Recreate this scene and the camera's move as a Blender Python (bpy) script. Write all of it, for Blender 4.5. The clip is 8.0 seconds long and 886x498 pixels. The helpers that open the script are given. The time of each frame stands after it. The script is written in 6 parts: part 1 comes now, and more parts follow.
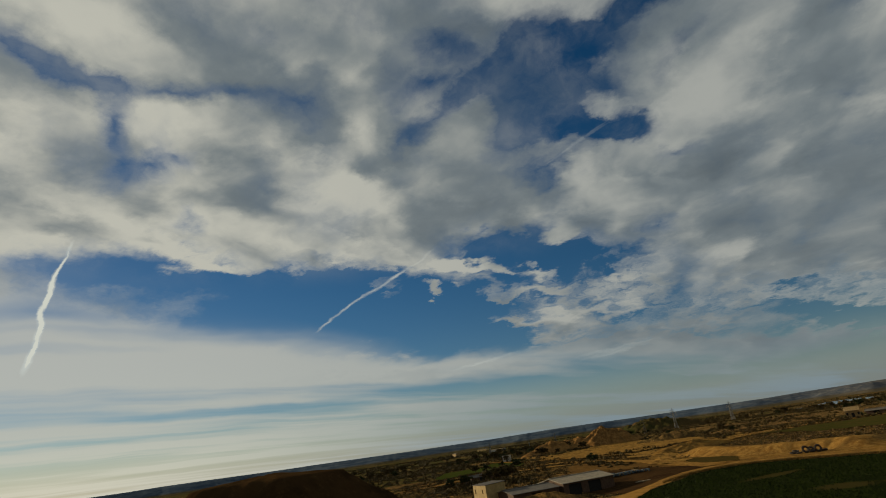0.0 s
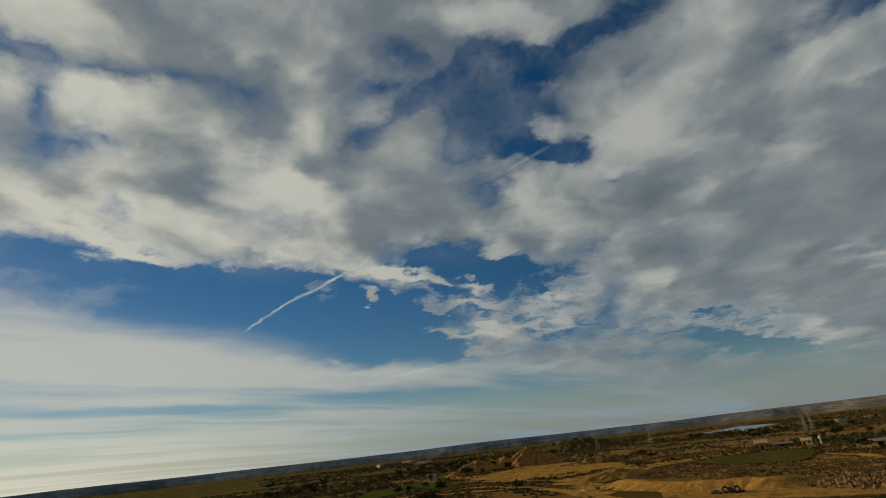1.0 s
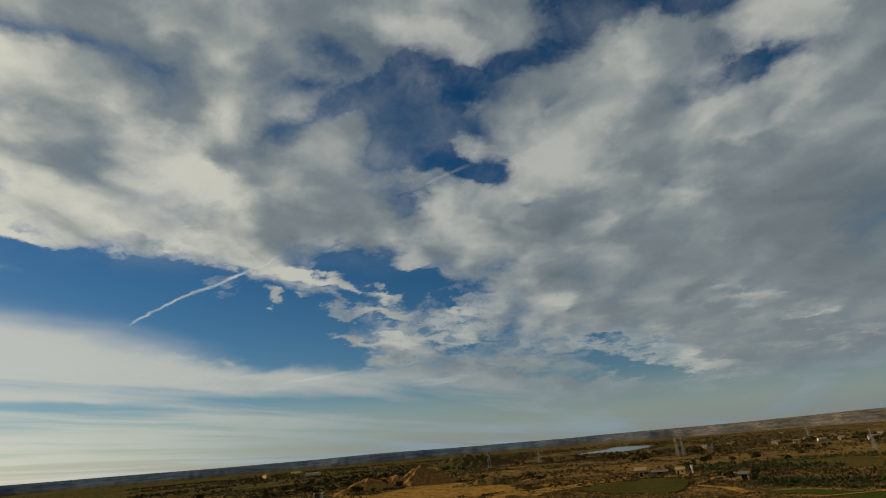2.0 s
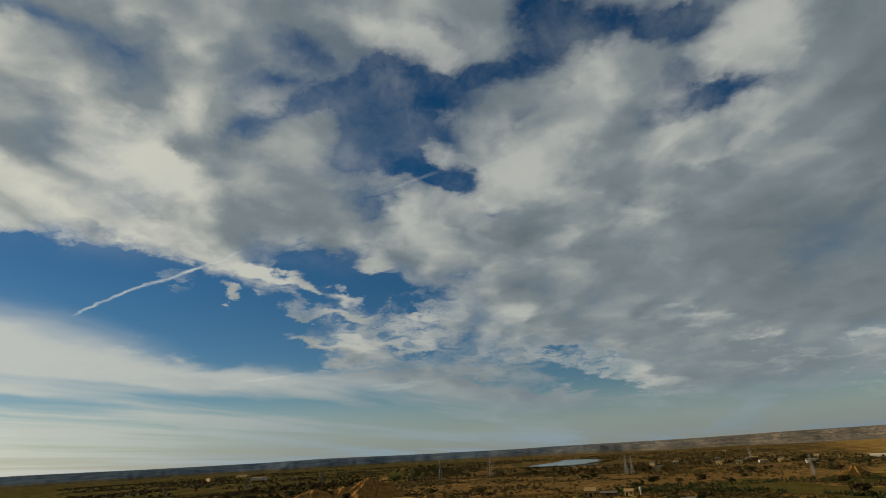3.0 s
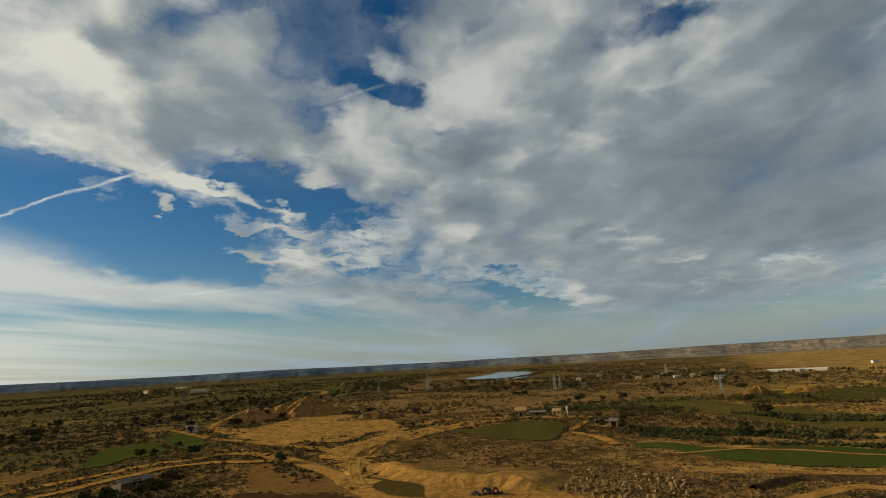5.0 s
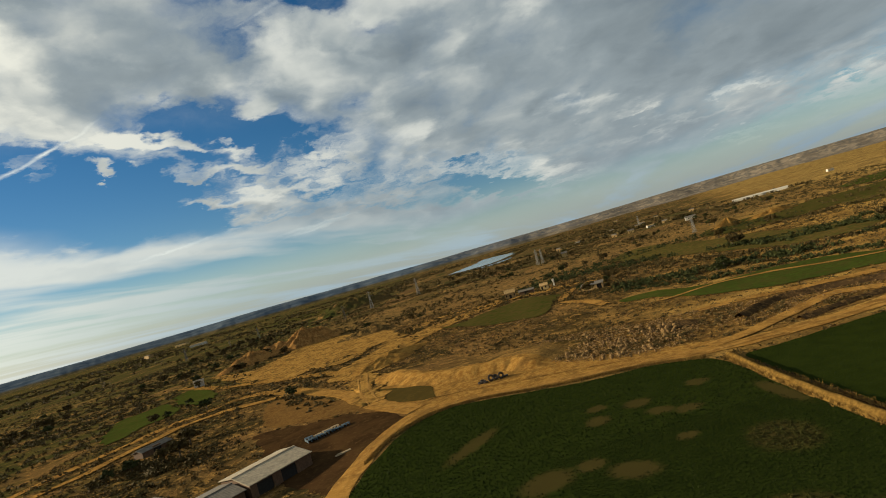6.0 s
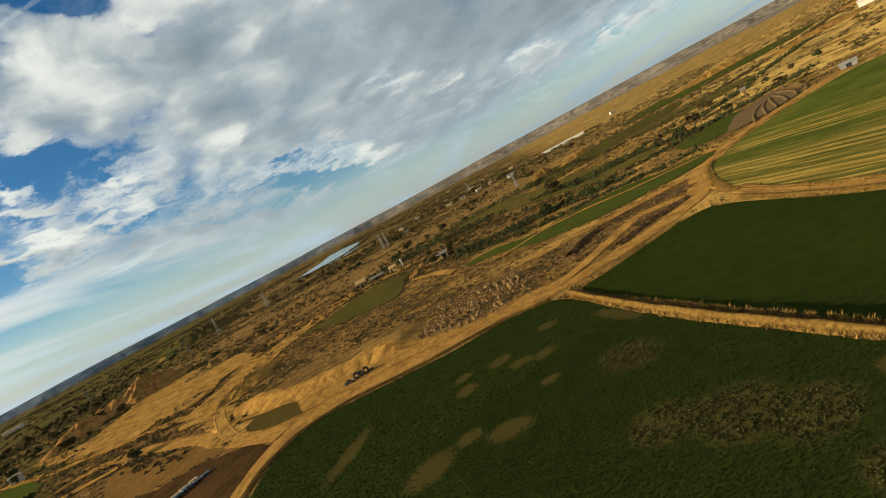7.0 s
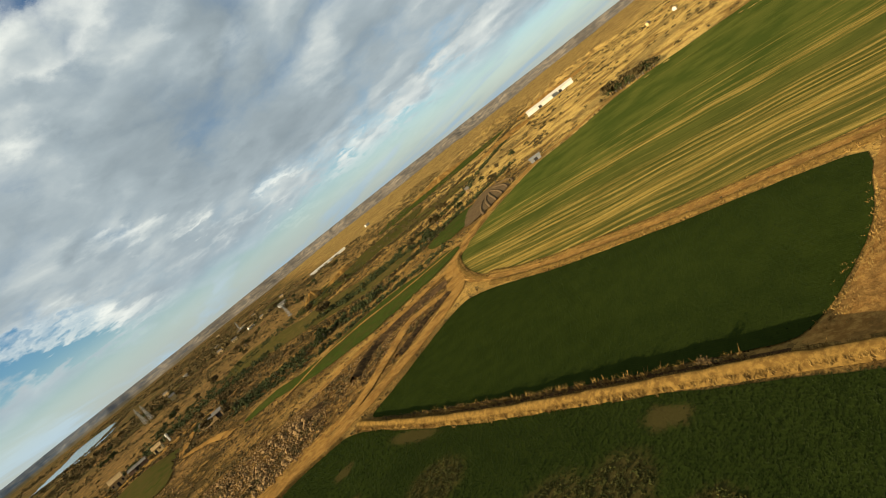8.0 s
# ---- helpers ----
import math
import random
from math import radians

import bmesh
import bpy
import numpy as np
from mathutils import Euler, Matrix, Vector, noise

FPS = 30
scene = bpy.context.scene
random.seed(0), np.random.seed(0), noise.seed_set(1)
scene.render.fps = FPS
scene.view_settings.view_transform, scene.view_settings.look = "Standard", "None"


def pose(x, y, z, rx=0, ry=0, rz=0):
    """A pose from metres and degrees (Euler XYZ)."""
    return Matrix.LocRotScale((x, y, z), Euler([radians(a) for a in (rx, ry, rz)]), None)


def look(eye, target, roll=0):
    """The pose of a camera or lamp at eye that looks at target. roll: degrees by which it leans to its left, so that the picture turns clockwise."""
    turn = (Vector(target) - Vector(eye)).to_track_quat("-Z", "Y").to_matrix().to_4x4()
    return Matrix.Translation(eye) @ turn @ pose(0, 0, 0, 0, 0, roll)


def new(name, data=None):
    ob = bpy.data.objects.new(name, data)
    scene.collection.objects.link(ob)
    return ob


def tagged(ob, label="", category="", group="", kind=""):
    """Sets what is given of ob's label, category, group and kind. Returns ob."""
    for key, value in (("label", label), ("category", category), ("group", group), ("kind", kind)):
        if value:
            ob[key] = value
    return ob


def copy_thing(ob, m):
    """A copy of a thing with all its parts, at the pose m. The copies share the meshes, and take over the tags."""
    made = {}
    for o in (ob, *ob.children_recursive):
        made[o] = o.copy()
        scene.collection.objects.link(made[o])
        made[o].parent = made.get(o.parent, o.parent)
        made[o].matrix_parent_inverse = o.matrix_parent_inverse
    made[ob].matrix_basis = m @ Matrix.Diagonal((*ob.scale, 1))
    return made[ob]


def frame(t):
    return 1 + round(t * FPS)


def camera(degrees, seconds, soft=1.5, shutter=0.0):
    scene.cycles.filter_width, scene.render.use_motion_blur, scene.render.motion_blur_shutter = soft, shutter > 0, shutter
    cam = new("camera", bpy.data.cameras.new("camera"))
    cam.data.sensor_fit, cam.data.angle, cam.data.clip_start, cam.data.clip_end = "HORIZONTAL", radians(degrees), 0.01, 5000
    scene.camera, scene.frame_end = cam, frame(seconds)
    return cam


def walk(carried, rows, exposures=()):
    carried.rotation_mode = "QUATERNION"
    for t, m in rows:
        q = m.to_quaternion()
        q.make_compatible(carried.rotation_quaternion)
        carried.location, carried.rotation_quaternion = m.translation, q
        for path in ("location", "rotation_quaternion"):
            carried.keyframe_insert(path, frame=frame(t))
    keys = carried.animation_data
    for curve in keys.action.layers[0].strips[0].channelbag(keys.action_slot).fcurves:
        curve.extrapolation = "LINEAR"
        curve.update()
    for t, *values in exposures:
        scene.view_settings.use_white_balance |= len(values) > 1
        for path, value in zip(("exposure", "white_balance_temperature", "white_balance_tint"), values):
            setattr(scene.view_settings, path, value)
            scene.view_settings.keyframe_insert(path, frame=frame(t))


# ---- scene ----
from mathutils import geometry as mathutils_geometry

# ---------------------------------------------------------------- camera
cam = camera(80.1, 8.0, soft=1.0)
walk(cam, [
    (0.0, pose(-2.11, -28.51, 11.62, 111.02, 7.94, 29.42)),
    (0.5, pose(-2.97, -26.38, 13.72, 111.19, 7.16, 25.20)),
    (1.0, pose(-3.71, -24.24, 15.79, 111.06, 6.22, 21.77)),
    (1.5, pose(-4.26, -22.07, 17.79, 111.01, 5.40, 16.46)),
    (1.7, pose(-4.32, -21.20, 18.58, 111.01, 5.06, 13.72)),
    (2.8, pose(-3.76, -16.22, 22.72, 111.45, 3.55, 7.66)),
    (3.0, pose(-3.62, -15.31, 23.42, 111.48, 3.07, 6.19)),
    (3.5, pose(-3.20, -13.08, 25.08, 111.59, 2.18, 1.76)),
    (4.0, pose(-2.79, -10.88, 26.64, 111.46, 1.52, 0.50)),
    (4.5, pose(-2.41, -8.70, 28.07, 111.14, 1.26, -0.57)),
    (4.7, pose(-2.25, -7.84, 28.60, 107.80, 1.20, -1.09)),
    (5.8, pose(-1.30, -3.13, 30.54, 93.83, 14.72, 1.69)),
    (6.0, pose(-0.96, -2.27, 30.44, 91.20, 16.10, -1.78)),
    (6.5, pose(0.00, -0.00, 29.99, 87.20, 18.94, -11.10)),
    (7.0, pose(1.64, 2.66, 29.47, 82.84, 27.91, -20.26)),
    (7.5, pose(4.21, 5.14, 29.10, 82.52, 34.78, -33.60)),
    (8.0, pose(7.65, 6.67, 28.80, 78.72, 37.80, -50.57)),
], exposures=[(0.0, -0.35, 6050, 8), (1.5, -0.15, 6050, 8), (4.5, 0.08, 6050, 8), (6.0, 0.52, 6050, 8), (8.0, 0.98, 6050, 8)])

# ---------------------------------------------------------------- sun and sky
SUN_AZ, SUN_EL = 78.0, 17.0          # degrees to the left of +y, above the horizon
TO_SUN = Vector((-math.sin(radians(SUN_AZ)) * math.cos(radians(SUN_EL)),
                 math.cos(radians(SUN_AZ)) * math.cos(radians(SUN_EL)), math.sin(radians(SUN_EL))))
sun = new("sun", bpy.data.lights.new("sun", "SUN"))
sun.data.energy, sun.data.angle, sun.data.color = 5.6, radians(0.6), (1.0, 0.81, 0.52)
sun.matrix_world = look(TO_SUN * 100, (0, 0, 0))

world = bpy.data.worlds.new("sky")
scene.world = world
world.use_nodes = True
WT = world.node_tree
WT.nodes.clear()


class Graph:
    """Small helper for wiring node trees."""

    def __init__(self, tree):
        self.t = tree

    def node(self, kind):
        return self.t.nodes.new(kind)

    def put(self, socket, value):
        if isinstance(value, bpy.types.NodeSocket):
            self.t.links.new(value, socket)
        elif value is not None:
            socket.default_value = value

    def math(self, op, a, b=None, c=None, clamp=False):
        n = self.node("ShaderNodeMath")
        n.operation, n.use_clamp = op, clamp
        for s, v in zip(n.inputs, (a, b, c)):
            self.put(s, v)
        return n.outputs[0]

    def vec(self, op, a, b=None, scale=None):
        n = self.node("ShaderNodeVectorMath")
        n.operation = op
        self.put(n.inputs[0], a)
        self.put(n.inputs[1], b)
        if scale is not None:
            self.put(n.inputs["Scale"], scale)
        return n.outputs["Value"] if op in ("DOT_PRODUCT", "LENGTH") else n.outputs[0]

    def xyz(self, x, y, z=0.0):
        n = self.node("ShaderNodeCombineXYZ")
        for s, v in zip(n.inputs, (x, y, z)):
            self.put(s, v)
        return n.outputs[0]

    def noise(self, vector, scale, detail=4.0, rough=0.55, distortion=0.0, colour=False):
        n = self.node("ShaderNodeTexNoise")
        self.put(n.inputs["Vector"], vector)
        n.inputs["Scale"].default_value, n.inputs["Detail"].default_value = scale, detail
        n.inputs["Roughness"].default_value, n.inputs["Distortion"].default_value = rough, distortion
        return n.outputs["Color" if colour else 0]

    def step(self, value, lo, hi, a=0.0, b=1.0):
        n = self.node("ShaderNodeMapRange")
        n.interpolation_type = "SMOOTHSTEP"
        for s, v in zip(n.inputs, (value, lo, hi, a, b)):
            self.put(s, v)
        return n.outputs[0]

    def mix(self, f, a, b, blend="MIX"):
        n = self.node("ShaderNodeMix")
        n.data_type, n.blend_type = "RGBA", blend
        self.put(n.inputs[0], f)
        self.put(n.inputs[6], (*a, 1) if isinstance(a, tuple) else a)
        self.put(n.inputs[7], (*b, 1) if isinstance(b, tuple) else b)
        return n.outputs[2]

    def ellipse(self, vector, cx, cy, a, b, deg):
        m = self.node("ShaderNodeMapping")
        m.vector_type = "TEXTURE"
        self.put(m.inputs["Vector"], vector)
        m.inputs["Location"].default_value = (cx, cy, 0)
        m.inputs["Rotation"].default_value = (0, 0, radians(deg))
        m.inputs["Scale"].default_value = (a, b, 1)
        g = self.node("ShaderNodeTexGradient")
        g.gradient_type = "SPHERICAL"
        self.put(g.inputs[0], m.outputs[0])
        return g.outputs["Fac"]


W = Graph(WT)
way = W.node("ShaderNodeTexCoord").outputs["Generated"]
# a conformal chart of the sky round a centre 22 degrees up, in radians near the centre
c22, s22 = math.cos(radians(22)), math.sin(radians(22))
fold = W.math("DIVIDE", 2.0, W.math("ADD", 1.02, W.vec("DOT_PRODUCT", way, (0, c22, s22))))
chart = W.xyz(W.math("MULTIPLY", W.vec("DOT_PRODUCT", way, (1, 0, 0)), fold),
              W.math("MULTIPLY", W.vec("DOT_PRODUCT", way, (0, -s22, c22)), fold))
split = W.node("ShaderNodeSeparateXYZ")
W.put(split.inputs[0], way)
height = split.outputs[2]
# the cloud layer seen in perspective: direction laid on a level sheet
sheet = W.vec("SCALE", W.xyz(split.outputs[0], split.outputs[1]),
              scale=W.math("DIVIDE", 1.0, W.math("ADD", W.math("MAXIMUM", height, 0.0), 0.22)))
warp_big = W.vec("SUBTRACT", W.noise(sheet, 2.6, 3, colour=True), (0.5, 0.5, 0.5))
warp_small = W.vec("SUBTRACT", W.noise(sheet, 7.0, 6, 0.62, colour=True), (0.5, 0.5, 0.5))
chart_w = W.vec("ADD", chart, W.vec("ADD", W.vec("SCALE", warp_big, scale=0.07), W.vec("SCALE", warp_small, scale=0.10)))
chart_w = W.vec("MULTIPLY", chart_w, (1, 1, 0))
chart_s = W.vec("MULTIPLY", W.vec("ADD", chart, W.vec("SCALE", warp_big, scale=0.05)), (1, 1, 0))
chart_t = W.vec("MULTIPLY", W.vec("ADD", chart, W.vec("SCALE", warp_small, scale=0.022)), (1, 1, 0))
acc = {"cloud": 1.25, "glow": 0.49, "trail": 0.0, "veil": 0.0, "fray": 0.0}


def cloud(cx, cy, a, b, deg, weight):
    acc["cloud"] = W.math("MULTIPLY_ADD", W.ellipse(chart_w, cx, cy, a, b, deg), weight, acc["cloud"])


def glow(cx, cy, a, b, deg, weight):
    acc["glow"] = W.math("MULTIPLY_ADD", W.ellipse(chart_w, cx, cy, a, b, deg), weight, acc["glow"])


def trail(cx, cy, a, b, deg, weight):
    acc["trail"] = W.math("MULTIPLY_ADD", W.ellipse(chart_t, cx, cy, a, b, deg), weight, acc["trail"])


def veil(cx, cy, a, b, deg, weight):
    acc["veil"] = W.math("MULTIPLY_ADD", W.ellipse(chart_s, cx, cy, a, b, deg), weight, acc["veil"])


def fray(cx, cy, a, b, deg, weight):
    acc["fray"] = W.math("MULTIPLY_ADD", W.ellipse(chart_w, cx, cy, a, b, deg), weight, acc["fray"])


# banks of cloud and the blue gaps between them, patches where the sun whitens or the depth greys them, vapour trails
cloud(-0.676, -0.007, 0.199, 0.088, -16, -3.68)
cloud(-0.535, -0.076, 0.219, 0.083, -22, -3.68)
cloud(-0.420, -0.123, 0.162, 0.060, -35, -2.94)
cloud(-0.647, -0.065, 0.216, 0.065, -14, -2.30)
cloud(-0.482, -0.029, 0.112, 0.028, -14, -1.84)
cloud(-0.392, -0.089, 0.081, 0.035, -25, -1.66)
cloud(0.136, -0.274, 0.201, 0.024, -8, -2.39)
cloud(0.226, -0.288, 0.111, 0.017, -12, -1.84)
cloud(0.102, -0.210, 0.050, 0.014, -1, -2.02)
cloud(0.043, -0.235, 0.088, 0.013, -6, -1.47)
cloud(-0.062, -0.247, 0.132, 0.011, -6, -1.29)
cloud(-0.236, -0.214, 0.127, 0.011, -6, -1.47)
cloud(-0.361, 0.002, 0.101, 0.031, -15, -2.39)
cloud(-0.234, -0.054, 0.107, 0.035, -19, -2.39)
cloud(-0.183, -0.082, 0.087, 0.020, -22, -1.47)
cloud(-0.273, -0.011, 0.084, 0.036, 19, -1.84)
cloud(-0.324, -0.082, 0.069, 0.017, -23, -1.47)
cloud(-0.140, 0.255, 0.120, 0.106, -11, -2.94)
cloud(-0.234, 0.294, 0.127, 0.035, 18, -2.02)
cloud(-0.057, 0.279, 0.101, 0.039, -15, -2.39)
cloud(-0.185, 0.182, 0.107, 0.049, -10, -2.39)
cloud(-0.077, 0.141, 0.080, 0.038, -26, -2.58)
cloud(-0.041, 0.114, 0.081, 0.024, -21, -2.02)
cloud(-0.251, 0.170, 0.078, 0.034, 10, -1.66)
cloud(-0.218, 0.113, 0.058, 0.057, 61, -1.20)
cloud(-0.357, 0.258, 0.128, 0.029, 16, -1.38)
cloud(-0.432, 0.237, 0.101, 0.022, 2, -0.92)
cloud(-0.214, 0.215, 0.087, 0.055, 30, -1.66)
cloud(-0.322, 0.011, 0.055, 0.017, -2, -0.92)
cloud(0.230, 0.368, 0.194, 0.054, -9, -2.76)
cloud(0.359, 0.347, 0.094, 0.045, -17, -2.94)
cloud(0.120, 0.389, 0.076, 0.064, -45, -2.39)
cloud(0.109, 0.313, 0.134, 0.036, 15, -2.02)
cloud(0.425, 0.383, 0.081, 0.037, 25, -1.29)
cloud(0.026, 0.291, 0.101, 0.030, -2, -2.02)
cloud(0.400, 0.227, 0.120, 0.050, -21, -2.21)
cloud(0.339, 0.196, 0.112, 0.034, 23, -1.47)
cloud(0.468, 0.221, 0.099, 0.027, -5, -1.47)
cloud(0.077, 0.211, 0.086, 0.026, 32, -1.47)
cloud(0.375, 0.281, 0.051, 0.041, 8, -1.10)
cloud(0.020, 0.042, 0.050, 0.024, -12, -1.84)
cloud(-0.041, -0.062, 0.045, 0.027, -22, -1.56)
cloud(-0.100, -0.092, 0.053, 0.018, -12, -1.47)
cloud(-0.145, 0.143, 0.073, 0.057, 30, -0.92)
cloud(-0.200, 0.071, 0.059, 0.043, 59, -1.20)
cloud(0.250, 0.047, 0.037, 0.015, -2, -0.83)
cloud(-0.576, 0.375, 0.101, 0.071, -30, -1.20)
cloud(-0.301, 0.369, 0.100, 0.030, -35, -1.29)
cloud(-0.333, 0.321, 0.114, 0.025, -19, -0.92)
cloud(-0.052, 0.394, 0.081, 0.027, -39, -1.47)
cloud(-0.001, 0.416, 0.068, 0.027, -38, -0.83)
cloud(-0.671, 0.328, 0.106, 0.041, 39, -0.37)
cloud(0.081, -0.042, 0.059, 0.015, 9, -0.55)
cloud(-0.390, -0.026, 0.093, 0.021, -24, 2.86)
cloud(-0.353, -0.048, 0.050, 0.012, -13, 1.76)
cloud(-0.436, -0.008, 0.048, 0.013, -13, 1.54)
cloud(-0.477, -0.057, 0.027, 0.016, -44, 4.62)
cloud(-0.467, -0.070, 0.017, 0.010, -28, 2.20)
cloud(-0.421, -0.065, 0.017, 0.008, -14, 1.76)
cloud(-0.583, -0.018, 0.058, 0.013, 5, 2.86)
cloud(-0.546, -0.024, 0.044, 0.009, 2, 1.76)
cloud(-0.335, -0.108, 0.070, 0.009, -17, 2.20)
cloud(-0.251, -0.122, 0.106, 0.012, -13, 2.42)
cloud(-0.325, -0.163, 0.090, 0.012, -18, 2.86)
cloud(-0.236, -0.174, 0.158, 0.016, -9, 2.42)
cloud(-0.153, -0.130, 0.095, 0.016, -14, 1.54)
cloud(-0.295, -0.062, 0.078, 0.013, -23, 1.76)
cloud(-0.283, -0.011, 0.030, 0.018, 88, 1.54)
cloud(-0.213, -0.018, 0.053, 0.019, 14, 2.20)
cloud(-0.092, 0.181, 0.061, 0.030, -16, 1.76)
cloud(-0.154, -0.156, 0.135, 0.013, -8, 1.32)
cloud(-0.196, 0.154, 0.045, 0.035, -42, 0.99)
cloud(0.371, 0.384, 0.068, 0.017, 14, 1.32)
cloud(-1.000, 0.618, 0.098, 0.044, -69, -2.58)
cloud(-0.942, 0.545, 0.110, 0.043, -45, -2.39)
cloud(-0.806, 0.481, 0.181, 0.025, -19, -1.75)
cloud(-0.685, 0.428, 0.145, 0.033, -26, -1.47)
cloud(-0.925, 0.448, 0.113, 0.043, 71, -1.84)
cloud(-0.896, 0.349, 0.122, 0.040, -6, -1.93)
cloud(-0.834, 0.351, 0.058, 0.034, -67, -1.20)
cloud(-0.873, 0.247, 0.046, 0.029, -38, -1.84)
cloud(-0.852, 0.033, 0.258, 0.084, -22, -3.68)
cloud(-1.000, 0.180, 0.195, 0.065, -27, -2.76)
cloud(-1.120, 0.189, 0.196, 0.079, -28, -2.39)
cloud(-0.683, -0.019, 0.189, 0.077, -25, -2.76)
cloud(-0.878, 0.092, 0.120, 0.023, -25, -1.29)
cloud(-1.174, 0.252, 0.086, 0.029, -21, -0.92)
cloud(-0.907, 0.170, 0.125, 0.032, -51, 2.42)
cloud(-0.858, 0.118, 0.070, 0.019, -36, 1.98)
cloud(-0.947, 0.148, 0.054, 0.013, -32, 1.32)
cloud(-0.436, 0.484, 0.165, 0.058, -61, -0.83)
cloud(-0.587, 0.309, 0.120, 0.062, -83, -0.64)
cloud(-0.595, 0.515, 0.113, 0.029, -30, -0.37)
cloud(0.929, -0.258, 0.120, 0.023, 13, -0.97)
cloud(0.753, -0.283, 0.216, 0.021, 10, -0.77)
cloud(0.946, -0.213, 0.115, 0.012, 13, -0.58)
cloud(0.876, -0.225, 0.295, 0.027, 18, -0.97)
cloud(1.334, -0.145, 0.244, 0.076, 19, -1.67)
cloud(1.107, -0.218, 0.216, 0.040, 17, -1.42)
cloud(1.055, -0.076, 0.118, 0.024, 28, -0.90)
cloud(0.675, -0.248, 0.177, 0.016, 9, -0.77)
cloud(1.234, -0.150, 0.158, 0.026, 22, -0.64)
cloud(1.004, -0.131, 0.192, 0.014, 21, 1.23)
cloud(1.129, -0.113, 0.111, 0.027, 28, 1.08)
cloud(0.896, -0.188, 0.096, 0.013, 18, 1.08)
cloud(0.775, -0.235, 0.094, 0.014, 10, 1.23)
cloud(0.181, -0.260, 0.109, 0.015, -9, -1.55)
cloud(0.126, -0.257, 0.064, 0.016, -9, -1.29)
cloud(0.124, -0.250, 0.147, 0.019, -18, -1.29)
cloud(0.151, -0.264, 0.135, 0.013, -10, -1.03)
cloud(0.114, -0.206, 0.032, 0.010, -6, -1.03)
glow(0.469, 0.301, 0.119, 0.095, 21, 0.72)
glow(0.433, 0.323, 0.066, 0.051, 23, 0.33)
glow(0.406, 0.160, 0.143, 0.055, 18, 0.39)
glow(0.160, 0.201, 0.170, 0.081, 40, 0.52)
glow(0.074, 0.090, 0.150, 0.075, 18, 0.45)
glow(0.180, 0.255, 0.077, 0.053, 25, 0.20)
glow(-0.148, 0.054, 0.136, 0.057, 27, 0.39)
glow(-0.082, -0.006, 0.083, 0.062, -52, 0.33)
glow(-0.092, 0.175, 0.067, 0.032, -16, 0.52)
glow(-0.582, 0.176, 0.209, 0.134, 6, 0.29)
glow(-0.604, 0.074, 0.159, 0.043, -34, 0.40)
glow(-0.671, 0.114, 0.086, 0.048, -12, 0.24)
glow(-0.656, 0.278, 0.158, 0.068, 89, 0.18)
glow(-0.402, 0.155, 0.120, 0.047, -5, 0.13)
glow(-0.134, 0.367, 0.214, 0.046, -29, 0.55)
glow(-0.210, 0.417, 0.106, 0.032, -39, 0.16)
glow(-0.452, 0.312, 0.133, 0.056, -9, 0.19)
glow(-0.471, 0.370, 0.062, 0.031, -29, 0.10)
glow(0.028, 0.359, 0.080, 0.037, -2, 0.20)
glow(-0.391, -0.028, 0.093, 0.021, -24, 0.36)
glow(-0.260, 0.265, 0.064, 0.023, 1, 0.16)
glow(-0.101, -0.132, 0.164, 0.041, -12, 0.26)
glow(-0.236, -0.168, 0.185, 0.021, -9, 0.24)
glow(0.052, -0.139, 0.075, 0.033, -6, 0.44)
glow(0.168, -0.237, 0.145, 0.027, -14, 0.36)
glow(0.267, -0.272, 0.114, 0.018, -14, 0.29)
glow(0.342, -0.156, 0.087, 0.019, -8, 0.31)
glow(0.611, -0.201, 0.061, 0.011, 2, 0.36)
glow(0.451, -0.207, 0.053, 0.010, 1, 0.26)
glow(0.612, -0.281, 0.081, 0.009, 4, 0.29)
glow(0.501, -0.242, 0.133, 0.012, -2, 0.16)
glow(0.694, 0.167, 0.057, 0.018, 40, 0.31)
glow(0.652, 0.078, 0.050, 0.017, 22, 0.21)
glow(0.594, 0.205, 0.100, 0.034, 66, -0.09)
glow(-0.026, -0.071, 0.069, 0.055, 18, 0.20)
glow(0.187, -0.013, 0.094, 0.027, 9, 0.18)
glow(0.309, 0.035, 0.115, 0.019, 6, 0.18)
glow(0.230, 0.131, 0.078, 0.030, 28, 0.16)
glow(0.652, 0.270, 0.201, 0.141, -74, -0.29)
glow(0.538, -0.023, 0.288, 0.102, -13, -0.20)
glow(0.656, -0.082, 0.177, 0.073, -13, -0.14)
glow(0.464, -0.141, 0.347, 0.052, -5, -0.14)
glow(0.317, -0.038, 0.192, 0.054, -1, -0.12)
glow(0.290, 0.098, 0.128, 0.032, 16, -0.09)
glow(0.613, 0.109, 0.123, 0.049, 21, -0.17)
glow(0.514, 0.067, 0.113, 0.038, 26, -0.09)
glow(0.446, -0.268, 0.231, 0.025, -1, -0.09)
glow(0.367, -0.221, 0.196, 0.023, -3, -0.09)
glow(-0.469, 0.227, 0.173, 0.027, 6, -0.22)
glow(-0.229, 0.097, 0.093, 0.060, 21, -0.16)
glow(-0.330, 0.068, 0.114, 0.037, -1, -0.12)
glow(-0.578, 0.362, 0.125, 0.083, -14, -0.28)
glow(-0.350, 0.339, 0.138, 0.051, -24, -0.14)
glow(0.270, 0.270, 0.087, 0.052, 15, -0.10)
glow(0.291, 0.199, 0.075, 0.040, 28, -0.12)
glow(0.099, 0.289, 0.079, 0.026, 17, -0.14)
glow(0.025, 0.221, 0.067, 0.032, 27, -0.12)
glow(0.184, -0.098, 0.148, 0.041, -1, -0.10)
